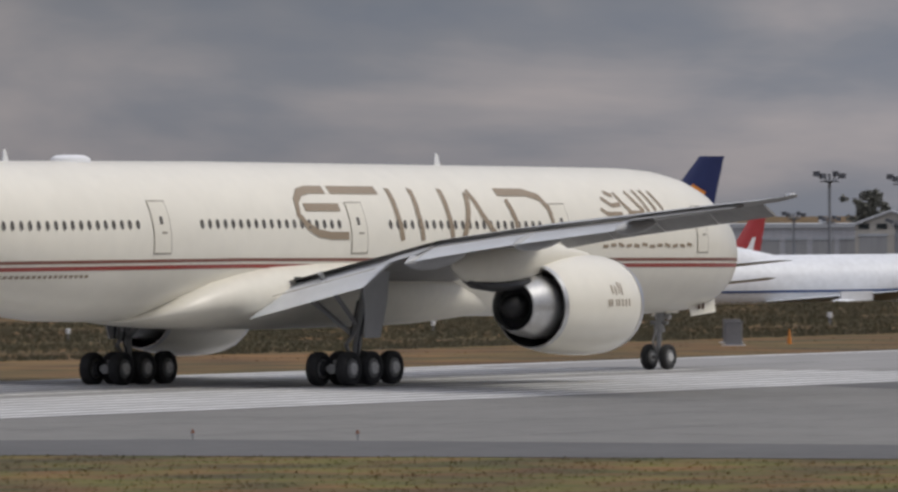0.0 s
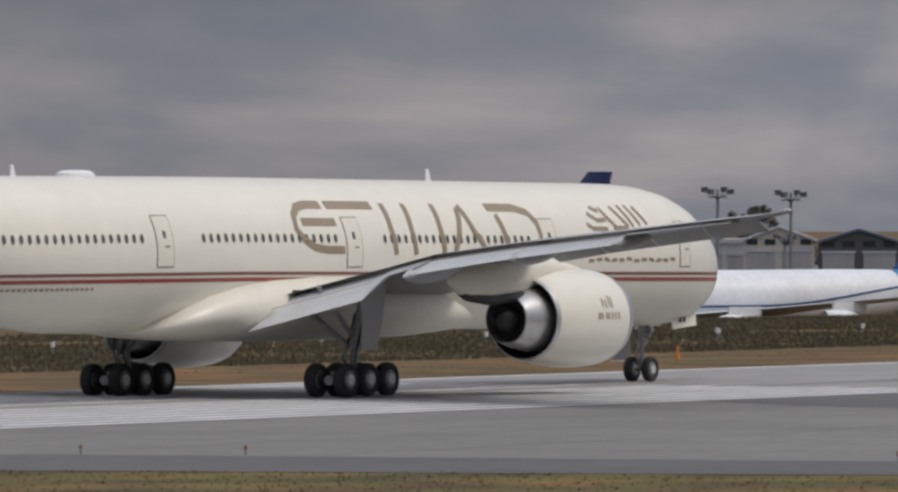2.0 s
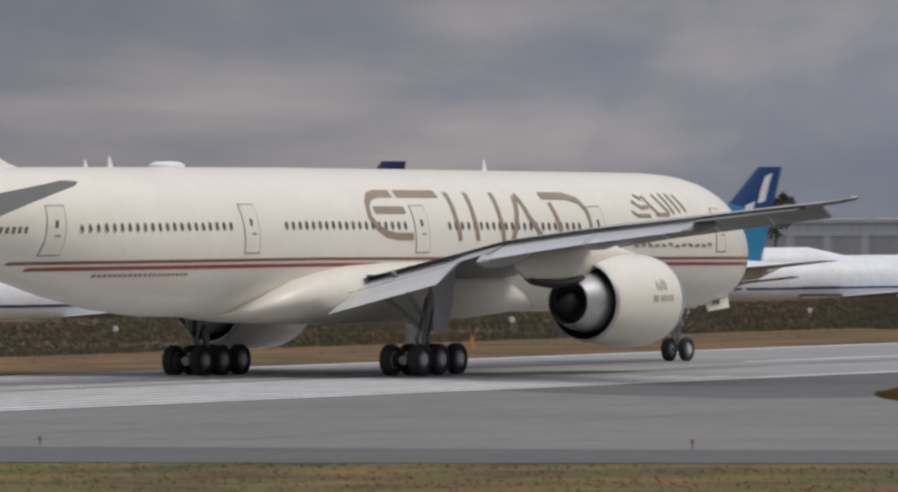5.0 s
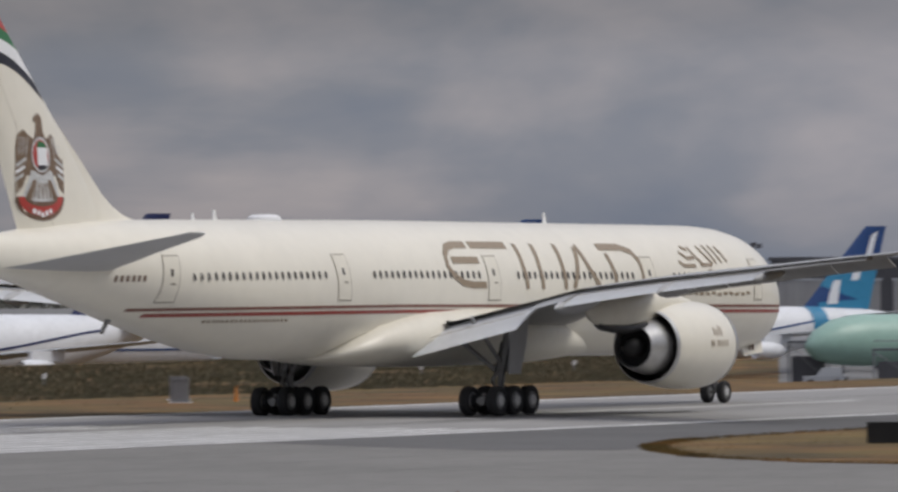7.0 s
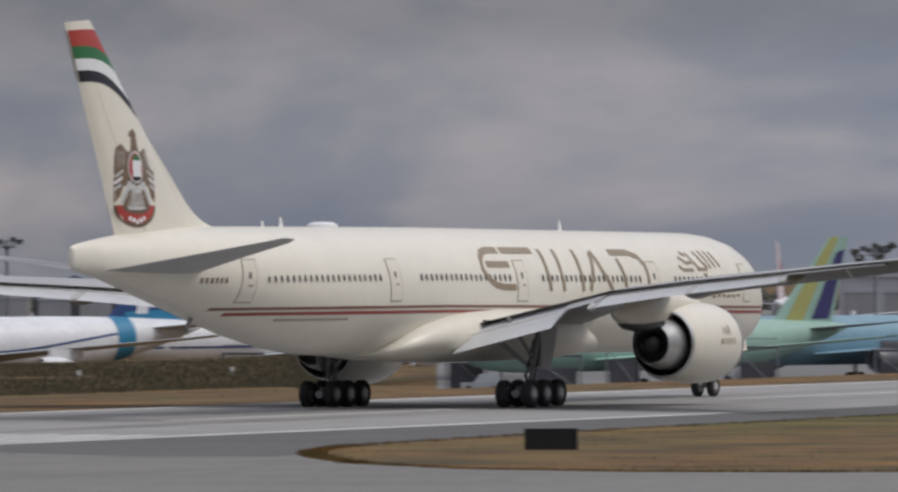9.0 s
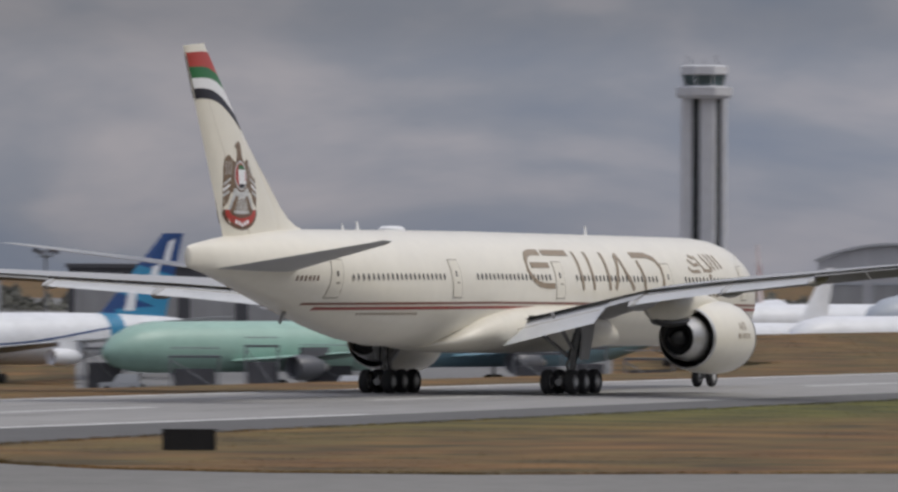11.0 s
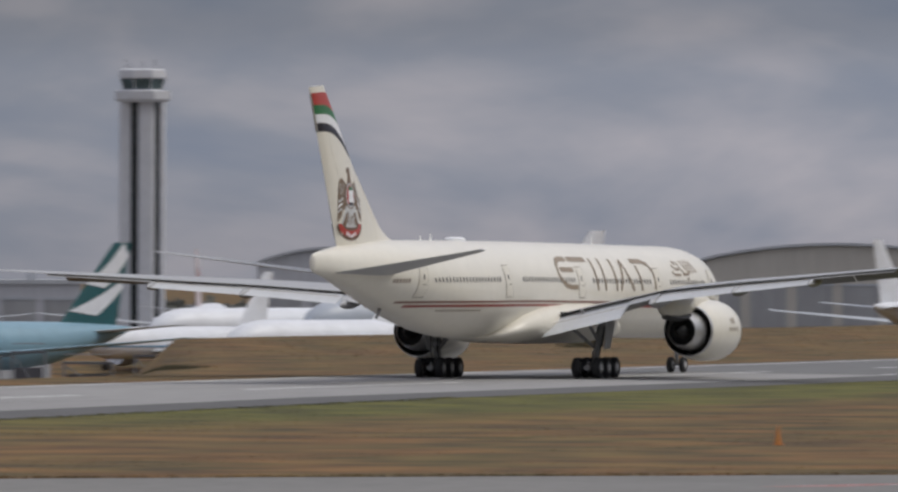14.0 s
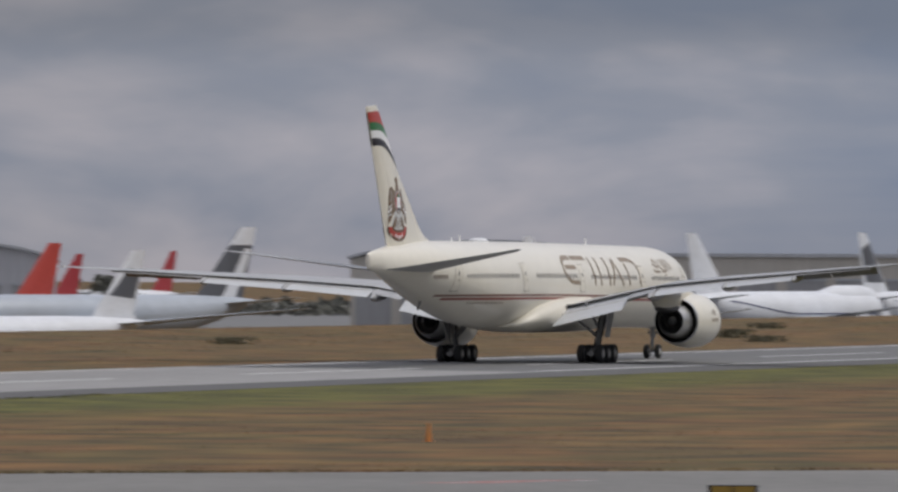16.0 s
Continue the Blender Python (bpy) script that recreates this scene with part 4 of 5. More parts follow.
    for aft, h, c in ((23.18, 0.5, 0.45), (53.4, 0.45, 0.4), (55.3, 0.3, 0.3)):
        part("blade_antenna", Geo().slab([(-aft, -0.03, 8.6 + sag(aft)), (-aft - c, -0.03, 8.6 + sag(aft)), (-aft - c * 0.9, -0.03, 8.72 + sag(aft) + h), (-aft - c * 0.55, -0.03, 8.72 + sag(aft) + h)], (0, 0.06, 0)), WHITE, p)
    dome = Geo().loft([[(-49.35 + l * math.cos(q), w * math.sin(q), z) for q in [2 * math.pi * i / 20 for i in range(20)]] for l, w, z in ((0.98, 0.7, 8.67), (0.95, 0.65, 8.84), (0.72, 0.45, 8.95), (0.35, 0.2, 8.97))])
    part("satellite_dome", dome, WHITE, p, "low white dome on the crown")
    part("tail_skid", Geo().rod((-62.6, 0, 4.5), (-63.2, 0, 3.9), 0.12, 0.09), STRUT, p)
    return p


airliner = build_airliner()


# ---------------------------------------------------------------- the far side of the field
def bearing(az, dist, z=0.0):
    return (EYE[0] + dist * math.cos(radians(az)), EYE[1] + dist * math.sin(radians(az)), z)


SKINS = {}


def paint(name, rgb, rough=0.42):
    if name not in SKINS:
        SKINS[name] = mat(name, rgb, rough, vary=0.08, scale=0.3, fine=1.6)
    return SKINS[name]


P_WHITE = paint("aircraft_white", (0.72, 0.74, 0.78))
P_GREY = paint("aircraft_grey", (0.42, 0.44, 0.47))
P_NAVY = paint("navy_paint", (0.012, 0.022, 0.10))
P_BLUE = paint("royal_blue_paint", (0.014, 0.055, 0.19))
P_SKY = paint("sky_blue_paint", (0.03, 0.21, 0.38))
P_RED = paint("tail_red_paint", (0.34, 0.035, 0.042))
P_ORANGE = paint("orange_paint", (0.62, 0.22, 0.03))
P_CORAL = paint("coral_red_paint", (0.46, 0.06, 0.045))
# green, blue and yellow coats carry the apron's haze as lost saturation
P_GREEN = paint("hazed_green_protective_coat", (0.30, 0.47, 0.41))
P_AQUA = paint("hazed_blue_protective_coat", (0.20, 0.34, 0.43))
P_YELLOW = paint("hazed_yellow_paint", (0.37, 0.37, 0.14))
P_INDIGO = paint("indigo_paint", (0.045, 0.045, 0.15))
P_TEAL = paint("dark_teal_paint", (0.015, 0.09, 0.10))
P_STEEL = paint("steel_blue_coat", (0.40, 0.44, 0.50))
P_PINK = paint("pale_pink_white", (0.66, 0.58, 0.60))
P_DARK = paint("shade_grey_paint", (0.10, 0.105, 0.12))
GLASS_DARK = mat("dark_glazing", (0.02, 0.026, 0.028), 0.12, vary=0.2)
GLASS_CAB = mat("green_cab_glass", (0.07, 0.10, 0.105), 0.12, vary=0.3, scale=0.5)
CLAD_PALE = mat("pale_metal_cladding", (0.50, 0.50, 0.52), 0.6, vary=0.08, scale=0.1, fine=1.2, squash=(1, 1, 0.1))
CLAD_BEIGE = mat("beige_metal_cladding", (0.50, 0.47, 0.42), 0.7, vary=0.08, scale=0.1, fine=1.2, squash=(1, 1, 0.1))
CLAD_DARK = mat("dark_grey_cladding", (0.085, 0.085, 0.095), 0.7, vary=0.1, scale=0.1, fine=1.0)
DOOR_GREY = mat("grey_sliding_door", (0.33, 0.33, 0.335), 0.6, vary=0.1, scale=0.3, fine=2.0, squash=(1, 1, 0.1))
ROOF_BLUE = mat("slate_blue_roof", (0.10, 0.13, 0.17), 0.6, vary=0.1)
ROOF_PALE = mat("pale_roof", (0.45, 0.46, 0.48), 0.6, vary=0.1)
CONCRETE = mat("tower_concrete", (0.60, 0.61, 0.64), 0.7, vary=0.06, scale=0.15, fine=1.0)
GALV = mat("galvanised_steel", (0.24, 0.25, 0.27), 0.5, metal=0.4, vary=0.1)
# leaves lightened and greyed: the distance haze is mixed into their colour
HAZE_LEAF = mat("hazed_conifer_leaves", (0.155, 0.152, 0.130), 0.9, dark=(0.105, 0.108, 0.092), scale=0.4, fine=2.0)
BARK = mat("grey_bark", (0.11, 0.09, 0.07), 0.9, vary=0.2)
SHRUB = mat("dark_shrub_leaves", (0.104, 0.092, 0.056), 0.95, dark=(0.078, 0.074, 0.046), scale=0.15, fine=1.2)
APRON_PAVE = mat("apron_concrete", (0.17, 0.17, 0.172), 0.9, vary=0.15, scale=0.03, fine=0.4)

KINDS = {  # length, hull radius, fin tip height, half span, engines, hull middle height
    "jumbo": (72.0, 3.4, 19.4, 33.0, 4, 5.6), "big_twin": (66.0, 3.1, 18.5, 31.0, 2, 5.3), "twin": (56.0, 2.8, 17.0, 29.0, 2, 4.7), "small_twin": (42.0, 2.2, 13.5, 19.0, 2, 3.7)}


def parked_airliner(label, az, el, dist, heading, kind, hull, fin, line=None, extra=()):
    """A parked airliner, set by where its fin tip stands on the horizon; it rests on the apron."""
    length, r, tall, half, engines, mid = KINDS[kind]
    tip = bearing(az, dist)
    tip_z = EYE[2] + dist * math.tan(radians(el))
    a = radians(heading)
    k = 1.0
    for _ in range(3):
        back = length * 0.985 * k
        x, y = tip[0] + back * 0.5 * math.cos(a), tip[1] + back * 0.5 * math.sin(a)
        base = ground_z(x, y)
        k = (tip_z - base) / tall
    p = thing("parked_airliner", label, "airplane", "aircraft parked on the apron", at=Matrix.Translation((x, y, base)) @ Matrix.Rotation(a, 4, "Z") @ Matrix.Diagonal((k, k, k, 1)))
    L = length
    X = lambda s: L * 0.5 - s * L  # s: 0 at the nose, 1 at the tail
    prof = ((0.0, 0.04, -0.25), (0.008, 0.3, -0.22), (0.03, 0.62, -0.14), (0.07, 0.88, -0.05), (0.12, 1.0, 0), (0.4, 1.0, 0), (0.66, 1.0, 0), (0.76, 0.88, 0.1), (0.86, 0.62, 0.32), (0.94, 0.34, 0.52), (0.995, 0.09, 0.66))
    rings = [[(X(s), r * f * math.cos(q), mid + r * (d + f * math.sin(q))) for q in [2 * math.pi * i / 28 for i in range(28)]] for s, f, d in prof]
    body = part("fuselage", Geo().loft(rings), hull, p, smooth=60)
    if kind == "jumbo":
        hump = ((0.04, 0.3, 0.35), (0.07, 0.62, 0.5), (0.12, 0.74, 0.58), (0.25, 0.74, 0.58), (0.33, 0.6, 0.42))
        part("upper_deck", Geo().loft([[(X(s), r * f * 0.9 * math.cos(q), mid + r * (d + f * math.sin(q))) for q in [2 * math.pi * i / 24 for i in range(24)]] for s, f, d in hump]), hull, body, smooth=60)
    for side in (-1, 1):
        w = ((0.9 * r, 0.28, 0.52, mid - r * 0.55, 1.5), (half * 0.36, 0.42, 0.54, mid - r * 0.25, 0.9), (half * 0.97, 0.61, 0.65, mid + r * 0.35, 0.3), (half, 0.635, 0.655, mid + r * 0.42, 0.1))
        part("wing", Geo().loft([airfoil(-X(s0), -X(s1), side * y, z, z - 0.05, t, 6) for y, s0, s1, z, t in w]), P_GREY if hull in (P_WHITE, P_PINK) else hull, p, smooth=40)
        part("stabiliser", Geo().loft([airfoil(-X(s0), -X(s1), side * y, z, z, t, 6) for y, s0, s1, z, t in ((0.5, 0.86, 0.96, mid + r * 0.55, 0.6), (half * 0.34, 0.95, 0.99, mid + r * 0.85, 0.2))]), P_DARK if hull in (P_GREEN,) else P_GREY, p, smooth=40)
        pod_skin = P_DARK if hull in (P_GREEN, P_AQUA) else P_WHITE
        for e in range(engines // 2):
            ey, es = ((half * 0.33, 0.33), (half * 0.60, 0.44))[e]
            ez = mid - r * 0.78 + e * 0.55
            er = 1.15 if engines == 4 else 1.6
            pod = part("engine", Geo().lathe_x([(X(es) - 4.6, er * 0.62), (X(es) - 3.0, er * 0.92), (X(es) - 1.2, er), (X(es), er * 0.86), (X(es) - 0.15, er * 0.76), (X(es) - 1.0, er * 0.74), (X(es) - 1.1, 0.02)], (0, side * ey, ez), 24), pod_skin, p)
            part("exhaust_cone", Geo().lathe_x([(X(es) - 4.4, er * 0.5), (X(es) - 5.6, er * 0.3), (X(es) - 5.7, 0.02)], (0, side * ey, ez), 20), COWL, pod)
            part("pylon", Geo().box(X(es) - 3.6, side * ey, ez + er + 0.3, 4.6, 0.4, 1.1), pod_skin, pod)
        leg = part("main_gear_leg", Geo().rod((X(0.5), side * r * 1.25, 0.5), (X(0.5), side * r * 1.25, mid - r * 0.6), 0.25), STRUT, p)
        for o in (-0.8, 0.8):
            part("wheel", Geo().lathe_y([(-0.5, 0.35), (-0.45, 0.6), (0.45, 0.6), (0.5, 0.35)], (X(0.5) + o, side * r * 1.25, 0.6), 16), TYRE, leg)
    leg = part("nose_gear_leg", Geo().rod((X(0.09), 0, 0.5), (X(0.09), 0, mid - r * 0.8), 0.18), STRUT, p)
    part("wheel", Geo().lathe_y([(-0.45, 0.3), (-0.4, 0.5), (0.4, 0.5), (0.45, 0.3)], (X(0.09), 0, 0.5), 16), TYRE, leg)
    # fin with its bands: (from, to) along the chord from leading edge to trailing edge and up the height
    z0 = mid + r * 0.80
    f0, f1 = (0.79, 0.955), (0.95, 1.0)

    def fp(c, h, side, out):
        s = (f0[0] + (f1[0] - f0[0]) * h) * (1 - c) + (f0[1] + (f1[1] - f0[1]) * h) * c
        t = (0.5 - 0.33 * h) * math.sin(math.pi * min(1, max(0, c)) ** 0.8) ** 0.8 if 0 < c < 1 else 0
        return (X(s), side * (t + out), z0 + (tall - z0) * h)
    vane = part("tail_fin", Geo().loft([[fp(c / 8, h / 6, -1, 0) for c in range(9)] + [fp(c / 8, h / 6, 1, 0) for c in range(7, 0, -1)] for h in range(7)]), fin, p, smooth=50)
    for name, m, quad in extra:
        for side in (-1, 1):
            (c0, h0), (c1, h1), (c2, h2), (c3, h3) = quad
            v = []
            for j in range(7):
                for i in range(7):
                    s, t = i / 6, j / 6
                    c = (c0 * (1 - s) + c1 * s) * (1 - t) + (c3 * (1 - s) + c2 * s) * t
                    h = (h0 * (1 - s) + h1 * s) * (1 - t) + (h3 * (1 - s) + h2 * s) * t
                    v.append(fp(c, h, side, 0.05))
            part(name, Geo().add(v, [(j * 7 + i, j * 7 + i + 1, j * 7 + i + 8, j * 7 + i + 7) for j in range(6) for i in range(6)]), m, vane, smooth=60)
    if fin is P_BLUE:
        # the tail pattern comes down as a sky-blue hoop round the hull
        hoop = [[(X(s), (r * f + 0.06) * math.cos(q), mid + r * d + (r * f + 0.06) * math.sin(q)) for q in [2 * math.pi * i / 28 for i in range(28)]] for s, f, d in ((0.79, 0.808, 0.165), (0.83, 0.704, 0.253))]
        part("hull_hoop", Geo().loft(hoop, caps=False), P_SKY, body, smooth=60)
    if line:
        for side in (-1, 1):
            v = []
            for i in range(31):
                s = 0.03 + 0.80 * i / 30
                f, d = np.interp(s, [q[0] for q in prof], [q[1] for q in prof]), np.interp(s, [q[0] for q in prof], [q[2] for q in prof])
                for q in (-0.24, -0.17):
                    zz = mid + r * (q + 0.75 * smooth_step(0.5, 0.9, s))
                    kk = max(-0.99, min(0.99, (zz - mid - r * d) / (r * f)))
                    v.append((X(s), side * (r * f * math.sqrt(1 - kk * kk) + 0.05), zz))
            part("hull_line", Geo().add(v, [(2 * i, 2 * i + 1, 2 * i + 3, 2 * i + 2) for i in range(30)]), line, p, smooth=60)
    return p


def build_parked():
    jumbo_tail = (("fin_band", P_SKY, ((0.0, 0.30), (0.0, 0.62), (1.0, 0.50), (1.0, 0.08))), ("fin_mark", P_WHITE, ((0.30, 0.08), (0.46, 0.08), (0.30, 0.36), (0.16, 0.36))), ("fin_mark", P_WHITE, ((0.50, 0.36), (0.66, 0.36), (0.52, 0.64), (0.36, 0.60))),
                  ("fin_mark", P_WHITE, ((0.60, 0.62), (0.76, 0.64), (0.66, 0.94), (0.46, 0.90))), ("fin_band", P_SKY, ((0.25, 0.0), (1.0, 0.0), (1.0, 0.14), (0.15, 0.10))))
    parked_airliner("white four-engined airliner with a blue patterned tail", 28.28, 0.212, 1000, 158, "jumbo", P_WHITE, P_BLUE, P_BLUE, jumbo_tail)
    parked_airliner("second white four-engined airliner with a blue patterned tail", 26.0, 0.156, 1090, 158, "jumbo", P_WHITE, P_BLUE, P_BLUE, jumbo_tail)
    parked_airliner("white airliner with a navy tail and orange disc", 30.80, 0.265, 930, 165, "jumbo", P_WHITE, P_NAVY, P_NAVY, (("fin_disc", P_ORANGE, ((0.20, 0.44), (0.55, 0.36), (0.72, 0.66), (0.30, 0.74))),))
    parked_airliner("white airliner with a red tail", 30.50, -0.09, 1120, 165, "small_twin", P_WHITE, P_RED, None, (("fin_mark", P_WHITE, ((0.35, 0.12), (0.75, 0.12), (0.68, 0.3), (0.4, 0.3))), ("fin_mark", P_WHITE, ((0.45, 0.36), (0.68, 0.36), (0.64, 0.56), (0.5, 0.56)))))
    parked_airliner("unpainted green airliner with yellow and indigo tail bands", 23.96, 0.123, 1040, 160, "big_twin", P_GREEN, P_GREEN, None, (("fin_band", P_YELLOW, ((0.18, 0.0), (0.46, 0.0), (0.42, 1.0), (0.06, 1.0))), ("fin_band", P_INDIGO, ((0.60, 0.05), (0.92, 0.05), (0.95, 0.86), (0.62, 0.82)))))
    parked_airliner("blue-coated airliner with a dark teal and white tail", 22.58, 0.132, 1080, 160, "big_twin", P_AQUA, P_TEAL, None, (("fin_band", P_WHITE, ((0.0, 0.5), (0.5, 0.45), (1.0, 0.85), (0.5, 1.0))), ("fin_band", P_WHITE, ((0.0, 0.18), (0.55, 0.12), (1.0, 0.46), (0.9, 0.55)))))
    parked_airliner("white airliner with a pale tail and red arc", 24.42, 0.095, 1230, 18, "twin", P_WHITE, P_PINK, None, (("fin_band", P_RED, ((0.18, 0.30), (0.28, 0.30), (0.5, 0.66), (0.42, 0.70))), ("fin_band", P_RED, ((0.72, 0.30), (0.82, 0.30), (0.56, 0.70), (0.46, 0.66)))))
    parked_airliner("second white airliner with a pale tail and red arc", 22.13, 0.092, 1240, 18, "twin", P_WHITE, P_PINK, None, (("fin_band", P_RED, ((0.18, 0.30), (0.28, 0.30), (0.5, 0.66), (0.42, 0.70))), ("fin_band", P_RED, ((0.72, 0.30), (0.82, 0.30), (0.56, 0.70), (0.46, 0.66)))))
    parked_airliner("far white airliner with a dull red tail", 20.546, 0.04, 1600, 162, "twin", P_WHITE, P_RED, None)
    parked_airliner("white airliner with a coral red tail", 20.70, 0.112, 1160, 156, "twin", P_WHITE, P_CORAL, P_GREY)
    parked_airliner("white airliner with a white fin, half finished", 21.62, -0.06, 1120, 165, "small_twin", P_WHITE, P_WHITE, P_SKY)
    parked_airliner("pale airliner with a dark and white tail", 19.40, 0.222, 1180, 158, "big_twin", P_STEEL, P_DARK, None, (("fin_band", P_WHITE, ((0.0, 0.75), (1.0, 0.75), (1.0, 1.0), (0.0, 1.0))), ("fin_band", P_WHITE, ((0.5, 0.0), (0.8, 0.0), (0.95, 0.7), (0.65, 0.7)))))
    parked_airliner("white airliner with a grey-tipped tail", 20.14, 0.066, 1110, 158, "twin", P_WHITE, P_WHITE, None, (("fin_band", P_DARK, ((0.1, 0.35), (0.9, 0.3), (0.95, 0.7), (0.3, 0.75))),))
    parked_airliner("far white airliner with a small red tail", 19.92, 0.062, 1750, 168, "twin", P_WHITE, P_RED, None)
    parked_airliner("white airliner with a tall white fin", 17.58, 0.168, 1240, -8, "big_twin", P_WHITE, P_WHITE, P_GREY)
    parked_airliner("white four-engined airliner with a plain white fin and dark line", 16.49, 0.195, 1330, -14, "jumbo", P_WHITE, P_WHITE, P_NAVY)
    parked_airliner("white airliner with a dark banded fin", 15.34, 0.202, 1380, -8, "big_twin", P_WHITE, P_WHITE, P_GREY, (("fin_band", P_DARK, ((0.1, 0.2), (0.9, 0.2), (0.9, 0.75), (0.1, 0.85))),))


TOWER_AZ = 22.49


def control_tower():
    x, y, _ = bearing(TOWER_AZ, 1300)
    base = ground_z(x, y)
    top = EYE[2] + 1300 * math.tan(radians(1.322))
    p = thing("control_tower", "tall white concrete control tower with dark glazed strips", "control tower", at=Matrix.Translation((x, y, base)) @ Matrix.Rotation(radians(22.5), 4, "Z"))
    H = top - base
    zc = H - 5.2
    octa = lambda r, z: [(r * math.cos(math.pi / 8 + i * math.pi / 4), r * math.sin(math.pi / 8 + i * math.pi / 4), z) for i in range(8)]
    part("glazed_core", Geo().box(0.2, 0, zc / 2, 4.6, 6.2, zc - 0.3, chamfer=0.3), GLASS_DARK, p, "dark glazed strips between the columns")
    for y0, y1, x0 in ((3.5, 1.62, -2.3), (0.66, -1.85, -2.75), (-2.4, -3.5, -2.3)):
        part("shaft", Geo().box((x0 + 2.4) / 2, (y0 + y1) / 2, zc / 2, 2.4 - x0, y0 - y1, zc, chamfer=0.35), CONCRETE, p, "pale concrete shaft column", smooth=0)
    part("collar", Geo().loft([octa(4.0, zc - 0.5), octa(4.5, zc), octa(4.55, zc + 1.2), octa(3.5, zc + 1.35)]), CONCRETE, p, "wide white collar", smooth=0)
    part("cab_wall", Geo().loft([octa(3.1, zc + 0.8), octa(3.15, zc + 1.5)]), CONCRETE, p, smooth=0)
    cab = part("cab_glass", Geo().loft([octa(3.15, zc + 1.5), octa(3.6, zc + 3.1)]), GLASS_CAB, p, "dark slanted cab glazing", smooth=0)
    for a, b in zip(octa(3.18, zc + 1.5), octa(3.64, zc + 3.1)):
        part("mullion", Geo().rod(a, b, 0.09, n=6), CONCRETE, cab)
    part("cab_roof", Geo().loft([octa(3.7, zc + 3.1), octa(3.85, zc + 3.3), octa(3.75, zc + 4.4), octa(3.2, zc + 4.6)]), CONCRETE, p, smooth=0)
    for i in range(8):
        q = i * math.pi / 4
        part("roof_antenna", Geo().rod((2.6 * math.cos(q), 2.6 * math.sin(q), zc + 4.5), (2.6 * math.cos(q), 2.6 * math.sin(q), zc + 5.1 + 0.5 * (i % 3)), 0.06, n=6), GALV, p)


def light_mast(az, el, dist, n=6):
    x, y, _ = bearing(az, dist)
    base = ground_z(x, y)
    H = EYE[2] + dist * math.tan(radians(el)) - base
    p = thing("floodlight_mast", "tall galvanised floodlight mast with a ring of lamps", "light mast", "apron floodlight masts", at=Matrix.Translation((x, y, base)))
    part("pole", Geo().rod((0, 0, 0), (0, 0, H - 0.5), 0.26, 0.16), GALV, p)
    part("lamp_ring", Geo().lathe_y([(-0.06, 1.3), (-0.06, 1.15), (0.06, 1.15), (0.06, 1.3)], (0, 0, 0), 16).add([], []), GALV, p).matrix_basis = pose(0, 0, H - 1.4, 90)
    for i in range(n):
        q = 2 * math.pi * i / n
        lamp = part("floodlight", Geo().box(1.5 * math.cos(q), 1.5 * math.sin(q), H - 0.5 - 0.25 * (i % 2), 0.85, 0.5, 0.6, q, 0.1), P_DARK, p)
        part("bracket", Geo().rod((0.1 * math.cos(q), 0.1 * math.sin(q), H - 1.6), (1.4 * math.cos(q), 1.4 * math.sin(q), H - 0.8), 0.07, n=6), GALV, lamp)


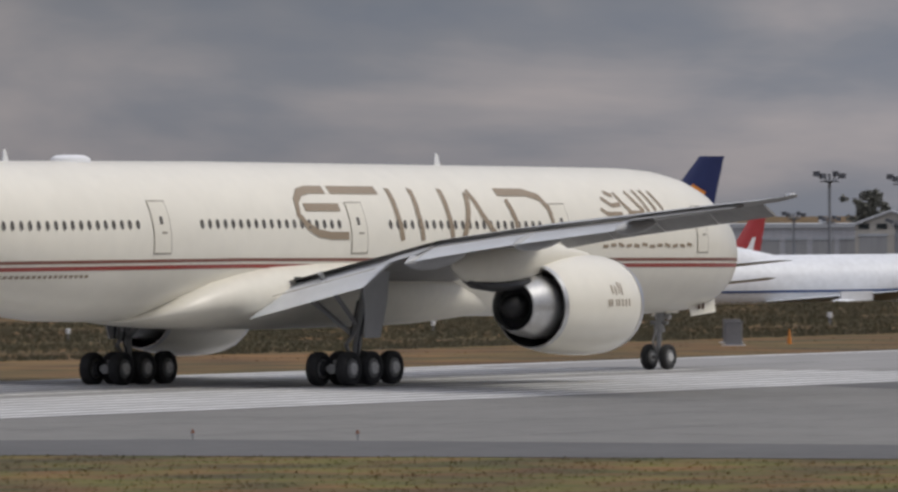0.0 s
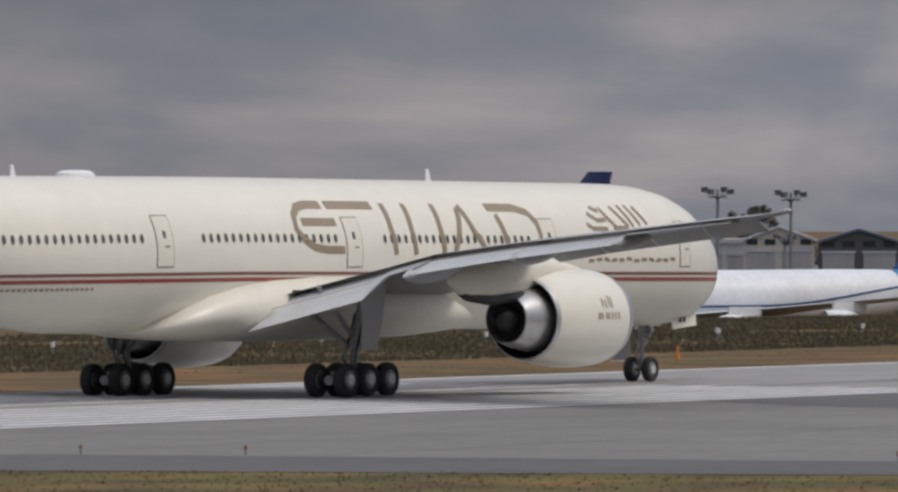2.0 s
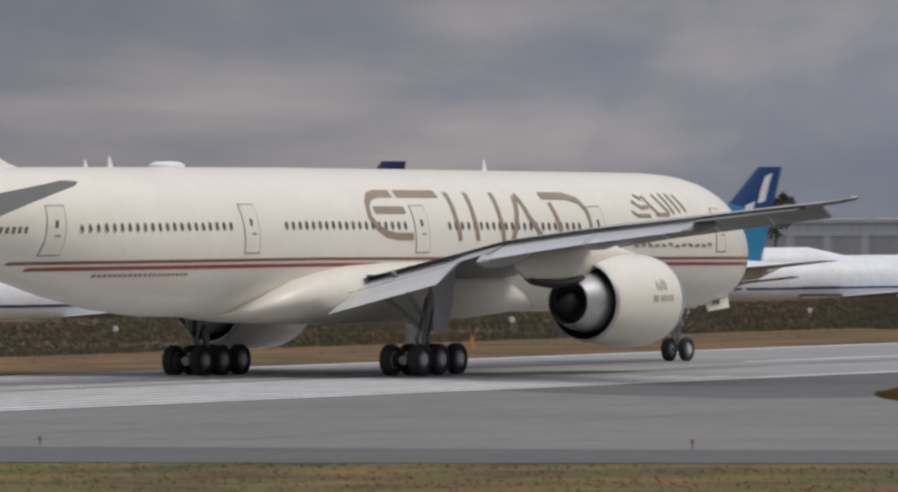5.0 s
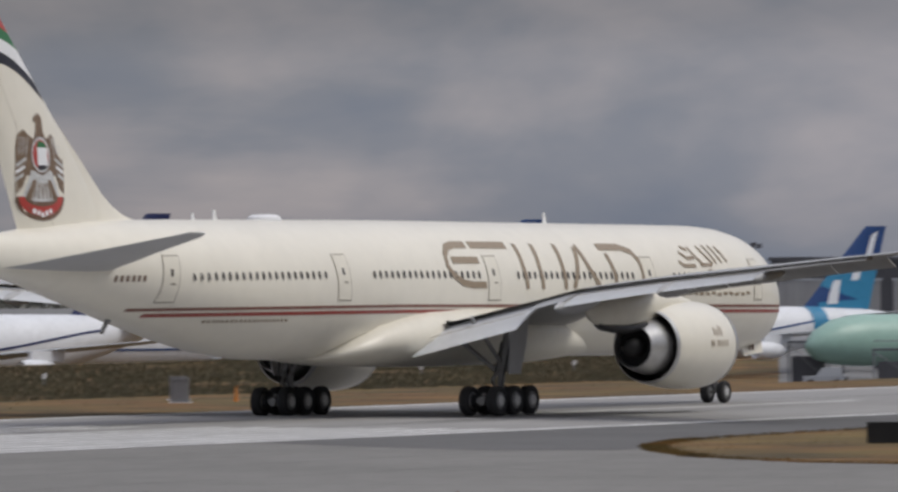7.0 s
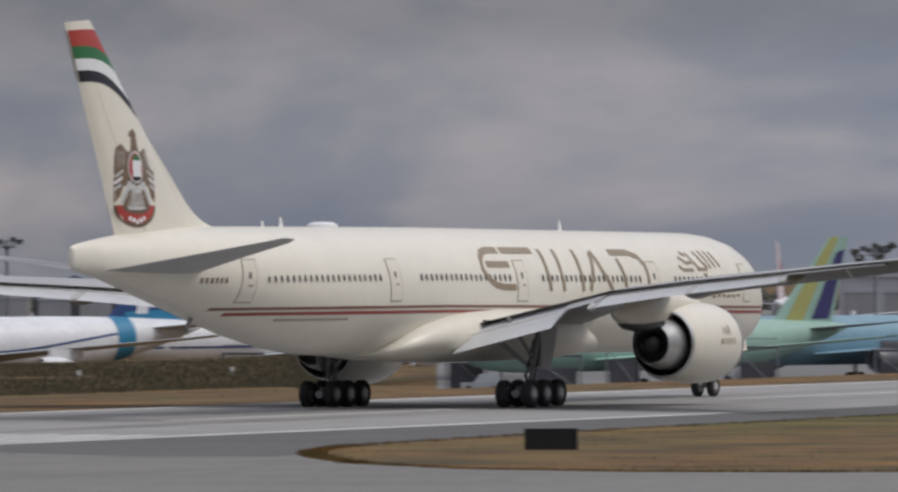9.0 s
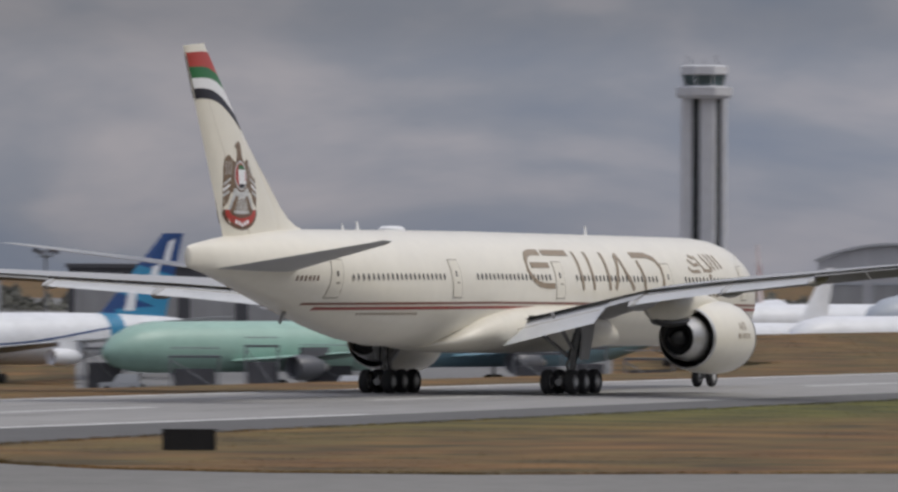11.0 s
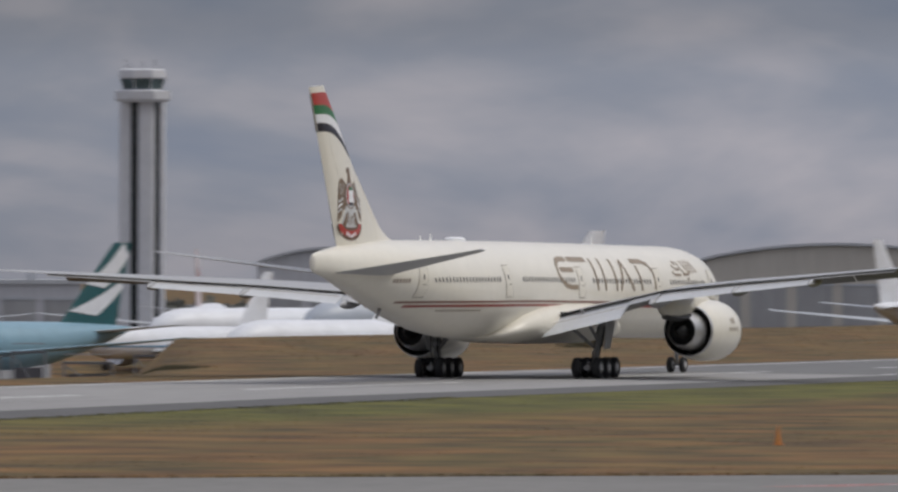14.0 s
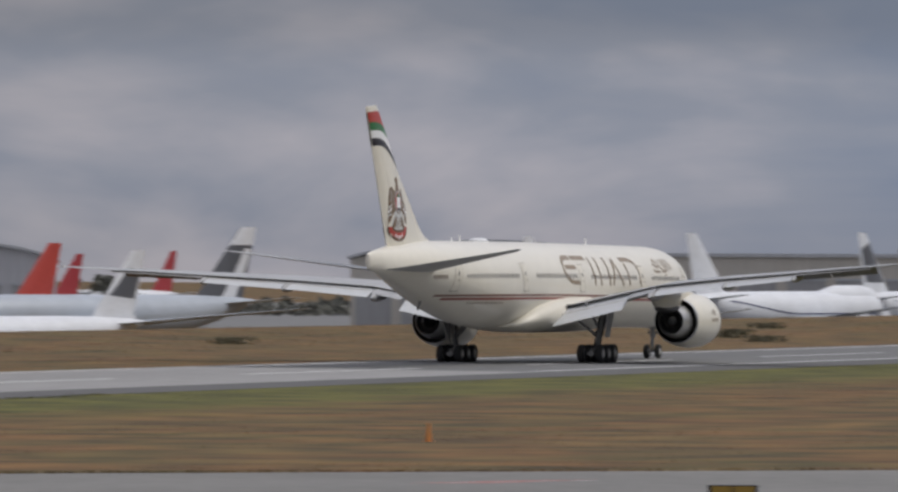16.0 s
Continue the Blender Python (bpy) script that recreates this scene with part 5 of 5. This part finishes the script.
def building(label, az0, az1, el_top, dist, depth, wall, roof, style="flat", doors=3):
    """A long shed between two bearings, square to the view, resting on the apron."""
    mid = (az0 + az1) / 2
    x, y, _ = bearing(mid, dist)
    base = ground_z(x, y)
    H = EYE[2] + dist * math.tan(radians(el_top)) - base
    W = dist * radians(abs(az0 - az1))
    p = thing("hangar", label, "hangar", at=Matrix.Translation((x, y, base)) @ Matrix.Rotation(radians(mid - 90), 4, "Z"))
    if style == "arch":
        ring = lambda yy: [(-W / 2, yy, 0)] + [(-W / 2 + W * i / 16, yy, H * (0.80 + 0.20 * math.sin(math.pi * i / 16) ** 0.8)) for i in range(17)] + [(W / 2, yy, 0)]
        part("wall", Geo().loft([ring(0), ring(depth)]), wall, p, smooth=30)
        ring2 = lambda yy: [(-W / 2 - 0.6 + (W + 1.2) * i / 16, yy, H * (0.805 + 0.20 * math.sin(math.pi * i / 16) ** 0.8) + u) for i in range(17) for u in (0.0,)] + [(-W / 2 - 0.6 + (W + 1.2) * i / 16, yy, H * (0.805 + 0.20 * math.sin(math.pi * i / 16) ** 0.8) + 0.5) for i in range(16, -1, -1)]
        part("roof", Geo().loft([ring2(-0.8), ring2(depth + 0.8)]), roof, p)
        top = H * 0.6
    elif style == "gable":
        ring = lambda yy: [(-W / 2, yy, 0), (W / 2, yy, 0), (W / 2, yy, H * 0.72), (0, yy, H - 0.4), (-W / 2, yy, H * 0.72)]
        part("wall", Geo().loft([ring(0), ring(depth)]), wall, p, smooth=0)
        part("roof", Geo().loft([[(-W / 2 - 0.5, yy, H * 0.72), (0, yy, H - 0.35), (W / 2 + 0.5, yy, H * 0.72), (W / 2 + 0.5, yy, H * 0.72 + 0.4), (0, yy, H), (-W / 2 - 0.5, yy, H * 0.72 + 0.4)] for yy in (-0.6, depth + 0.6)]), roof, p, smooth=0)
        top = H * 0.62
    else:
        part("wall", Geo().box(0, depth / 2, H / 2 - 0.3, W, depth, H - 0.6), wall, p, smooth=0)
        part("roof", Geo().box(0, depth / 2, H - 0.35, W + 1.0, depth + 1.0, 0.7), roof, p, smooth=0)
        part("roof_unit", Geo().box(W * 0.2, depth / 2, H + 0.5, W * 0.06, 4, 1.2), P_GREY, p)
        top = H * 0.7
    n = doors
    for i in range(n):
        cx = -W / 2 + W * (i + 0.5) / n
        d = part("hangar_door", Geo().box(cx, -0.08, top * 0.45, W / n * 0.78, 0.2, top * 0.9), DOOR_GREY, p, smooth=0)
        part("door_frame", Geo().box(cx, -0.14, top * 0.92, W / n * 0.84, 0.3, 0.4), P_GREY, d, smooth=0)
    for i in range(max(4, n * 2) if style == "gable" else 0):
        cx = -W / 2 + W * (i + 0.5) / max(4, n * 2)
        part("window", Geo().box(cx, -0.06, top + H * 0.1, W / max(4, n * 2) * 0.6, 0.16, 0.9), GLASS_DARK, p, smooth=0)
    return p


def tree(az, dist, tall, spread, seed):
    rnd = random.Random(seed)
    x, y, _ = bearing(az, dist)
    base = ground_z(x, y)
    p = thing("tree", "tree behind the apron, leaves paled for haze", "tree", "trees behind the apron", at=Matrix.Translation((x, y, base)))
    trunk = Geo().rod((0, 0, 0), (0.2, 0, tall * 0.75), 0.4, 0.1)
    for i in range(9):
        q, z = rnd.random() * 6.3, tall * (0.35 + 0.5 * rnd.random())
        trunk.rod((0, 0, z), (spread * 0.6 * math.cos(q), spread * 0.6 * math.sin(q), z + tall * 0.15), 0.12, 0.03, n=6)
    part("trunk", trunk, BARK, p)
    v, f = [], []
    clumps = [(spread * rnd.gauss(0, 0.42), spread * rnd.gauss(0, 0.42), tall * (0.40 + 0.56 * rnd.random() ** 0.8)) for _ in range(24)]
    for cx, cy, cz in clumps:
        rr = (1.15 - 0.75 * cz / tall) * spread * 0.42
        for _ in range(42):
            a = Vector((rnd.gauss(0, 1), rnd.gauss(0, 1), rnd.gauss(0, 0.8))).normalized() * rr * rnd.random() ** 0.4
            o = Vector((cx, cy, cz)) + a
            u, w = Vector((rnd.gauss(0, 1), rnd.gauss(0, 1), rnd.gauss(0, 1))).normalized() * 0.45, Vector((rnd.gauss(0, 1), rnd.gauss(0, 1), rnd.gauss(0, 1))).normalized() * 0.3
            k = len(v)
            v += [tuple(o - u), tuple(o + w), tuple(o + u), tuple(o - w)]
            f.append((k, k + 1, k + 2, k + 3))
    m = bpy.data.meshes.new("crown")
    m.from_pydata(v, [], f)
    m.materials.append(HAZE_LEAF)
    tagged(part("crown", m, None, p), kind="stuff")


def build_distance():
    control_tower()
    for az, el, d in ((30.07, 0.172, 1000), (29.58, 0.150, 1010), (30.31, -0.10, 1350), (30.07, -0.13, 1420), (29.62, -0.15, 1400), (23.76, 0.07, 1120), (25.28, 0.05, 1150), (26.9, 0.06, 1250), (17.0, 0.02, 1400)):
        light_mast(az, el, d)
    building("long pale metal hangar with a flat roof", 30.75, 29.84, -0.19, 1500, 40, CLAD_PALE, ROOF_PALE, "flat", 5)
    building("grey gabled shed with large dark doors", 29.9, 29.42, -0.10, 1450, 40, CLAD_BEIGE, ROOF_PALE, "gable", 2)
    building("beige shed with a slate blue roof", 29.40, 28.85, -0.12, 1450, 40, CLAD_DARK, ROOF_BLUE, "gable", 2)
    building("low pale metal hangar with dark doors", 28.7, 27.2, -0.14, 1600, 40, CLAD_PALE, ROOF_PALE, "flat", 6)
    building("dark grey hangar behind the parked aircraft", 26.75, 25.2, -0.05, 1500, 50, CLAD_DARK, CLAD_DARK, "flat", 4)
    building("pale metal shed with a flat roof", 24.0, 22.9, -0.12, 1500, 40, CLAD_PALE, ROOF_PALE, "flat", 4)
    building("grey metal hangar with an arched roof", 21.72, 20.72, 0.088, 1480, 60, CLAD_PALE, ROOF_PALE, "arch", 3)
    building("long beige hangar with a shallow roof", 18.75, 16.9, 0.125, 1550, 60, CLAD_BEIGE, ROOF_PALE, "arch", 6)
    building("low beige industrial building", 16.85, 14.2, 0.06, 1650, 60, CLAD_BEIGE, ROOF_PALE, "flat", 8)
    rnd = random.Random(7)
    spots = [(29.84, 1565, 13.5, 4), (29.77, 1570, 12.5, 4), (28.30, 1560, 14, 4), (25.3, 1620, 11, 5), (23.74, 1600, 15, 4), (24.75, 1640, 10, 5), (20.4, 1700, 9, 6)]
    for i, (az, d, t, s) in enumerate(spots):
        tree(az, d, t, s, i)
    # a line of far woods, in the same haze-paled leaf colour
    v, f = [], []
    for i in range(52000):
        az = rnd.uniform(11, 37)
        d = rnd.uniform(1900, 2050)
        h = 6 + 3 * noise.noise((az * 3, 0, 0)) + 3 * noise.noise((az * 14, 2, 0))
        x, y, _ = bearing(az, d)
        o = Vector((x, y, APRON + h * rnd.random() ** 0.6))
        u, w = Vector((rnd.gauss(0, 1), rnd.gauss(0, 1), rnd.gauss(0, 1))).normalized() * 1.0, Vector((rnd.gauss(0, 1), rnd.gauss(0, 1), rnd.gauss(0, 1))).normalized() * 0.8
        k = len(v)
        v += [tuple(o - u), tuple(o + w), tuple(o + u), tuple(o - w)]
        f.append((k, k + 1, k + 2, k + 3))
    m = bpy.data.meshes.new("far_woods")
    m.from_pydata(v, [], f)
    m.materials.append(HAZE_LEAF)
    tagged(new("far_woods", m), "line of far woods, leaves paled for haze", "woods", "", "stuff")


def service_things():
    def put(name, label, category, az, d, turn=0.0):
        x, y, _ = bearing(az, d)
        return thing(name, label, category, "", "", Matrix.Translation((x, y, ground_z(x, y))) @ Matrix.Rotation(radians(az + turn), 4, "Z"))
    for az, d, m, lab in ((23.02, 960, P_RED, "small red tow tractor on the apron"), (24.9, 980, P_WHITE, "white airport van on the apron"), (22.2, 1000, P_YELLOW, "dull yellow tow tractor on the apron"), (26.4, 985, P_GREY, "grey airport van on the apron")):
        p = put("service_vehicle", lab, "vehicle", az, d, 90)
        part("body", Geo().loft([[(-2.4, -1, 0.5), (2.4, -1, 0.5), (2.4, 1, 0.5), (-2.4, 1, 0.5)], [(-2.4, -1, 1.3), (2.4, -1, 1.2), (2.4, 1, 1.2), (-2.4, 1, 1.3)]]), m, p, smooth=0)
        cab = part("cab", Geo().loft([[(-2.2, -0.95, 1.3), (0.9, -0.95, 1.25), (0.9, 0.95, 1.25), (-2.2, 0.95, 1.3)], [(-2.1, -0.85, 2.2), (0.2, -0.85, 2.2), (0.2, 0.85, 2.2), (-2.1, 0.85, 2.2)]]), m, p, smooth=0)
        part("windscreen", Geo().box(-0.8, -0.93, 1.75, 1.8, 0.05, 0.5), GLASS_DARK, cab)
        for wx in (-1.5, 1.5):
            for wy in (-0.9, 0.9):
                part("wheel", Geo().lathe_y([(-0.15, 0.2), (-0.13, 0.45), (0.13, 0.45), (0.15, 0.2)], (wx, wy, 0.45), 16), TYRE, p)
    for az, d, w, h in ((26.5, 1000, 5, 5.0), (25.9, 990, 6, 4.2), (25.45, 985, 4, 5.5), (25.0, 1010, 7, 4.4), (24.55, 985, 5, 5.2), (23.6, 1000, 6, 4.6), (23.25, 985, 4, 5.4), (22.85, 1000, 6, 4.0), (22.4, 985, 5, 5.0), (28.0, 1000, 5, 4.5)):
        p = put("work_stand", "dark steel work stand beside the parked aircraft", "work stand", az, d, 90)
        part("deck", Geo().box(0, 0, h, w, 3, 0.25), P_DARK, p)
        part("store_box", Geo().box(0, 0.3, h * 0.36, w * 0.8, 2.2, h * 0.62, chamfer=0.1), CLAD_DARK, p)
        for sx in (-1, 1):
            for sy in (-1, 1):
                part("leg", Geo().rod((sx * w * 0.47, sy * 1.4, 0), (sx * w * 0.47, sy * 1.4, h), 0.12, n=8), GALV, p)
            part("brace", Geo().rod((-w * 0.47, sx * 1.4, 0.3), (w * 0.47, sx * 1.4, h - 0.3), 0.07, n=6), GALV, p)
            part("guard_rail", Geo().rod((-w * 0.47, sx * 1.4, h + 1.0), (w * 0.47, sx * 1.4, h + 1.0), 0.05, n=6), GALV, p)


def apron(name, az0, az1, d0, d1, rise):
    """Concrete laid on the lower ground, following its slope."""
    na, nd = 24, 40
    g = Geo()
    for i in range(na + 1):
        for k in range(nd + 1):
            x, y, _ = bearing(az0 + (az1 - az0) * i / na, d0 + (d1 - d0) * k / nd)
            g.v.append((x, y, ground_z(x, y) + rise))
    g.f = [(i * (nd + 1) + k, (i + 1) * (nd + 1) + k, (i + 1) * (nd + 1) + k + 1, i * (nd + 1) + k + 1) for i in range(na) for k in range(nd)]
    solo(name, g, APRON_PAVE, "grey concrete apron below the runway", "apron", "structure")


apron("apron_near", 26.7, 23.1, 680, 1260, 0.06)
apron("apron_far", 34.0, 12.0, 1265, 2500, 0.12)
build_parked()
build_distance()
service_things()


# ---------------------------------------------------------------- small things on the field
def back_of_sign(x, y, w, h, label, face, turn):
    p = thing("taxiway_sign", label, "sign", "", "", Matrix.Translation((x, y, 0)) @ Matrix.Rotation(turn, 4, "Z"))
    box = part("housing", Geo().box(0, 0, h / 2 - 0.02, w, 0.28, h + 0.02, chamfer=0.04), SIGNBLACK, p)
    part("cap", Geo().box(0, 0, h + 0.01, w + 0.06, 0.32, 0.05), SIGNBLACK, box)
    if face:
        part("face", Geo().box(0, -0.155, h / 2 + 0.1, w * 0.9, 0.02, h * 0.66), face, box)
    for k in (-0.38, 0, 0.38):
        part("leg", Geo().rod((k * w, 0, -0.06), (k * w, 0, 0.1), 0.05, n=8), GALV, p)
        part("rib", Geo().box(k * w * 1.2, -0.16, h / 2 + 0.09, 0.04, 0.04, h * 0.8), SIGNBLACK, box)


def field_things():
    back_of_sign(294.1, -45.65, 2.04, 0.76, "black unlit back of a taxiway sign on the grass", None, radians(-63.5))
    back_of_sign(250.10, -116.12, 1.5, 0.57, "black and dull yellow taxiway sign beside the pavement", mat("sign_yellow", (0.32, 0.20, 0.03), 0.5), radians(-72))
    blue = mat("light_lens", (0.25, 0.12, 0.08), 0.2)
    for x, y in ((216.4, -40.8), (218.0, -45.8), (221.1, -66.8)):
        p = thing("edge_light", "small taxiway edge light on a short stem", "edge light", "taxiway edge lights", at=Matrix.Translation((x, y, 0)))
        part("stem", Geo().rod((0, 0, -0.02), (0, 0, 0.18), 0.03, n=8), GALV, p)
        part("lens", Geo().rod((0, 0, 0.17), (0, 0, 0.29), 0.06, 0.035, n=10), blue, p)
    for x, y in ((384.1, 58.2), (400.4, 57.9), (418.9, 53.9), (436.9, 54.5), (361.1, 59.8), (355.2, 61.7), (416.6, 52.5), (455, 54), (473, 54), (491, 54)):
        z = ground_z(x, y)
        p = thing("marker_post", "short post with a white head in the grass", "marker post", "marker posts along the bank", at=Matrix.Translation((x, y, z)))
        part("stake", Geo().rod((0, 0, -0.05), (0, 0, 0.45), 0.04, n=8), GALV, p)
        part("head", Geo().box(0, 0, 0.55, 0.2, 0.2, 0.28, 0.3, 0.04), WHITE, p)
    for x, y in ((333.2, -79.0), (367.1, 26.2)):
        p = thing("orange_marker", "orange marker cone standing in the grass", "marker", "orange markers", at=Matrix.Translation((x, y, -0.05)))
        part("foot", Geo().box(0, 0, 0.03, 0.34, 0.34, 0.06, 0, 0.05), P_ORANGE, p)
        part("cone", Geo().rod((0, 0, 0.05), (0, 0, 0.8), 0.12, 0.03, n=12), P_ORANGE, p)
    for x, y in ((362.0, 26.4), (368.7, 30.5)):
        p = thing("equipment_cabinet", "grey metal equipment cabinet beside the runway", "cabinet", at=Matrix.Translation((x, y, ground_z(x, y) - 0.04)) @ Matrix.Rotation(radians(-58), 4, "Z"))
        body = part("body", Geo().box(0, 0, 0.62, 0.85, 0.6, 1.1, chamfer=0.03), GALV, p)
        part("door", Geo().box(0, -0.31, 0.62, 0.72, 0.03, 0.95), GALV, body)
        part("base", Geo().box(0, 0, 0.04, 1.15, 0.9, 0.1), CONCRETE, p)
        part("roof", Geo().box(0, 0, 1.2, 0.92, 0.68, 0.06), GALV, p)
    # painted holding panel on the taxiway
    holding = mat("faded_red_paint", (0.34, 0.16, 0.15), 0.8)
    sheet("holding_panel", [(270, -99.0), (275, -101.2), (277.6, -103.4), (271.5, -101.6)], -0.008, holding, "faded red panel painted on the taxiway", "pavement marking")
    for k in range(4):
        a = k * 1.3
        sheet("holding_stroke", [(271.2 + a, -99.9 - 0.75 * a), (271.9 + a, -100.3 - 0.75 * a), (272.5 + a, -100.9 - 0.75 * a), (271.9 + a, -100.6 - 0.75 * a)], -0.004, PAINT, "white stroke on the painted panel", "pavement marking")


def scatter(name, label, count, place, size, material, seed, tall=1.0):
    """Blades or leaves, each a small leaning triangle, standing on the ground."""
    rnd = random.Random(seed)
    v, f = [], []
    made = 0
    while made < count:
        spot = place(rnd)
        if spot is None:
            continue
        made += 1
        x, y, z = spot
        for _ in range(4):
            q, h, w = rnd.random() * 6.283, size * (0.5 + rnd.random()) * tall, size * (0.10 + 0.12 * rnd.random())
            lx, ly = 0.5 * h * (rnd.random() - 0.5), 0.5 * h * (rnd.random() - 0.5)
            ox, oy = size * (rnd.random() - 0.5), size * (rnd.random() - 0.5)
            k = len(v)
            v += [(x + ox - w * math.cos(q), y + oy - w * math.sin(q), z), (x + ox + w * math.cos(q), y + oy + w * math.sin(q), z), (x + ox + lx, y + oy + ly, z + h)]
            f.append((k, k + 1, k + 2))
    m = bpy.data.meshes.new(name)
    m.from_pydata(v, [], f)
    m.materials.append(material)
    tagged(new(name, m), label, "grass", "", "stuff")


def inside(poly, x, y):
    hit = False
    for (x0, y0), (x1, y1) in zip(poly, poly[1:] + poly[:1]):
        if (y0 > y) != (y1 > y) and x < (x1 - x0) * (y - y0) / (y1 - y0) + x0:
            hit = not hit
    return hit


def build_grass():
    def island(r):
        x, y = 262 + 330 * r.random() ** 1.6, -108 + 86 * r.random()
        return None if y > -25.6 or inside(TAXI_EDGE, x, y) or noise.noise((x * 0.03, y * 0.11, 8.0)) < 0.25 * (r.random() - 0.2) else (x, y, -0.05)

    def island_rim(r):
        i = r.randrange(9, 25)
        (x0, y0), (x1, y1) = TAXI_EDGE[i], TAXI_EDGE[i + 1]
        k = r.random()
        x, y = x0 + (x1 - x0) * k + abs(r.gauss(0, 0.6)), y0 + (y1 - y0) * k - (abs(r.gauss(0, 0.5)) if i > 16 else -abs(r.gauss(0, 0.4)))
        return (x, y, -0.05)

    def near(r):
        x, y = 165 + 42 * r.random(), -90 + 56 * r.random()
        return None if inside(TAXI_EDGE, x, y) else (x, y, -0.05)

    def far(r):
        x, y = 320 + 600 * r.random(), 13.4 + 26 * r.random() ** 1.5
        return (x, y, ground_z(x, y) - (0.05 if y < 26 else 0))

    def bank(r):
        x, y = 340 + 680 * r.random(), 44 + 60 * r.random()
        z = ground_z(x, y)
        return (x, y, z) if z > 0.05 else None
    scatter("grass_island", "dry brown and green grass tufts", 9000, island, 0.07, BLADE, 1)
    scatter("grass_rim", "ragged grass along the pavement's edge", 6000, island_rim, 0.11, BLADE, 2)
    scatter("grass_near", "dry green and brown grass tufts in the foreground", 5000, near, 0.09, BLADE, 3)
    scatter("grass_far", "dry brown grass beyond the runway", 3000, far, 0.07, BLADE, 4)
    scatter("grass_bank", "dry brown grass on the low bank", 4000, bank, 0.1, BLADE, 5)

    def hedge(r):
        x, y = 300 + 260 * r.random(), 37 + 62 * r.random() ** 1.2
        if noise.noise((x * 0.05, y * 0.12, 3.0)) < -0.42 + 0.5 * (r.random() - 0.5):
            return None
        return (x, y, ground_z(x, y) - 0.06 - 0.1 * r.random())
    scatter("bank_shrubs", "dark low shrubs on the bank", 85000, hedge, 0.24, SHRUB, 6, 1.0)
    rnd = random.Random(11)
    for i in range(7):
        x, y = ((800, 44), (830, 52), (764, 30), (700, 60), (905, 70), (612, -60), (470, -70))[i]
        z = ground_z(x, y) - 0.05
        v, f = [], []
        for _ in range(260):
            o = Vector((x + rnd.gauss(0, 1.3), y + rnd.gauss(0, 1.0), z + 0.6 * rnd.random()))
            u, w = Vector((rnd.gauss(0, 1), rnd.gauss(0, 1), rnd.gauss(0, 1))).normalized() * 0.2, Vector((rnd.gauss(0, 1), rnd.gauss(0, 1), rnd.gauss(0, 1))).normalized() * 0.12
            k = len(v)
            v += [tuple(o - u), tuple(o + w), tuple(o + u), tuple(o - w)]
            f.append((k, k + 1, k + 2, k + 3))
        m = bpy.data.meshes.new("weed_clump")
        m.from_pydata(v, [], f)
        m.materials.append(SHRUB)
        tagged(new("weed_clump", m), "low dark clump of weeds in the dry grass", "weeds", "weed clumps in the grass", "stuff")


def joints():
    """Dark sealed joints across the taxiway's slabs."""
    g = Geo()
    for i in range(9):
        x0 = 222 + i * 7.6
        a, b = (x0, -23.0), (x0 + 9 + i * 1.5, -75.0 + i * 4.5)
        n = 8
        for k in range(n):
            p = [a[0] + (b[0] - a[0]) * k / n + 0.12 * math.sin(k * 2.1 + i), a[1] + (b[1] - a[1]) * k / n]
            q = [a[0] + (b[0] - a[0]) * (k + 1) / n + 0.12 * math.sin((k + 1) * 2.1 + i), a[1] + (b[1] - a[1]) * (k + 1) / n]
            g.add([(p[0], p[1], -0.009), (p[0] + 0.14, p[1], -0.009), (q[0] + 0.14, q[1], -0.009), (q[0], q[1], -0.009)], [(0, 1, 2, 3)])
    for i in range(3):
        y = -30.0 - i * 9
        g.add([(216, y, -0.009), (282 - i * 5, y + 1, -0.009), (282 - i * 5, y + 1.12, -0.009), (216, y + 0.12, -0.009)], [(0, 1, 2, 3)])
    tagged(new("pavement_seal", g.mesh("pavement_seal", SHOULDER, 0)), "dark sealed cracks in the taxiway concrete", "pavement", "", "stuff")


field_things()
joints()
build_grass()


# ---------------------------------------------------------------- what moves
HEADING = radians(-0.137)
LEAN = -0.45  # degrees, with the runway's crossfall


def motions():
    times = [t for t, s in ROLL_OUT]
    way = [s for t, s in ROLL_OUT]
    walk(airliner, [(t, pose(s - 37 + 37 * math.cos(HEADING), 37 * math.sin(HEADING), RIDE, LEAN, 0, math.degrees(HEADING))) for t, s in ROLL_OUT])
    steps = [i / 30 for i in range(0, 481)]
    run = np.interp(steps, times, way)
    for wheel, x, y, r in WHEELS:
        turn, rows = 0.0, []
        for i, t in enumerate(steps):
            if i:
                turn += min((run[i] - run[i - 1]) / r, 1.35)
            rows.append((t, Matrix.Translation((x, y, r - RIDE)) @ Matrix.Rotation(turn, 4, "Y")))
        walk(wheel, rows)


motions()
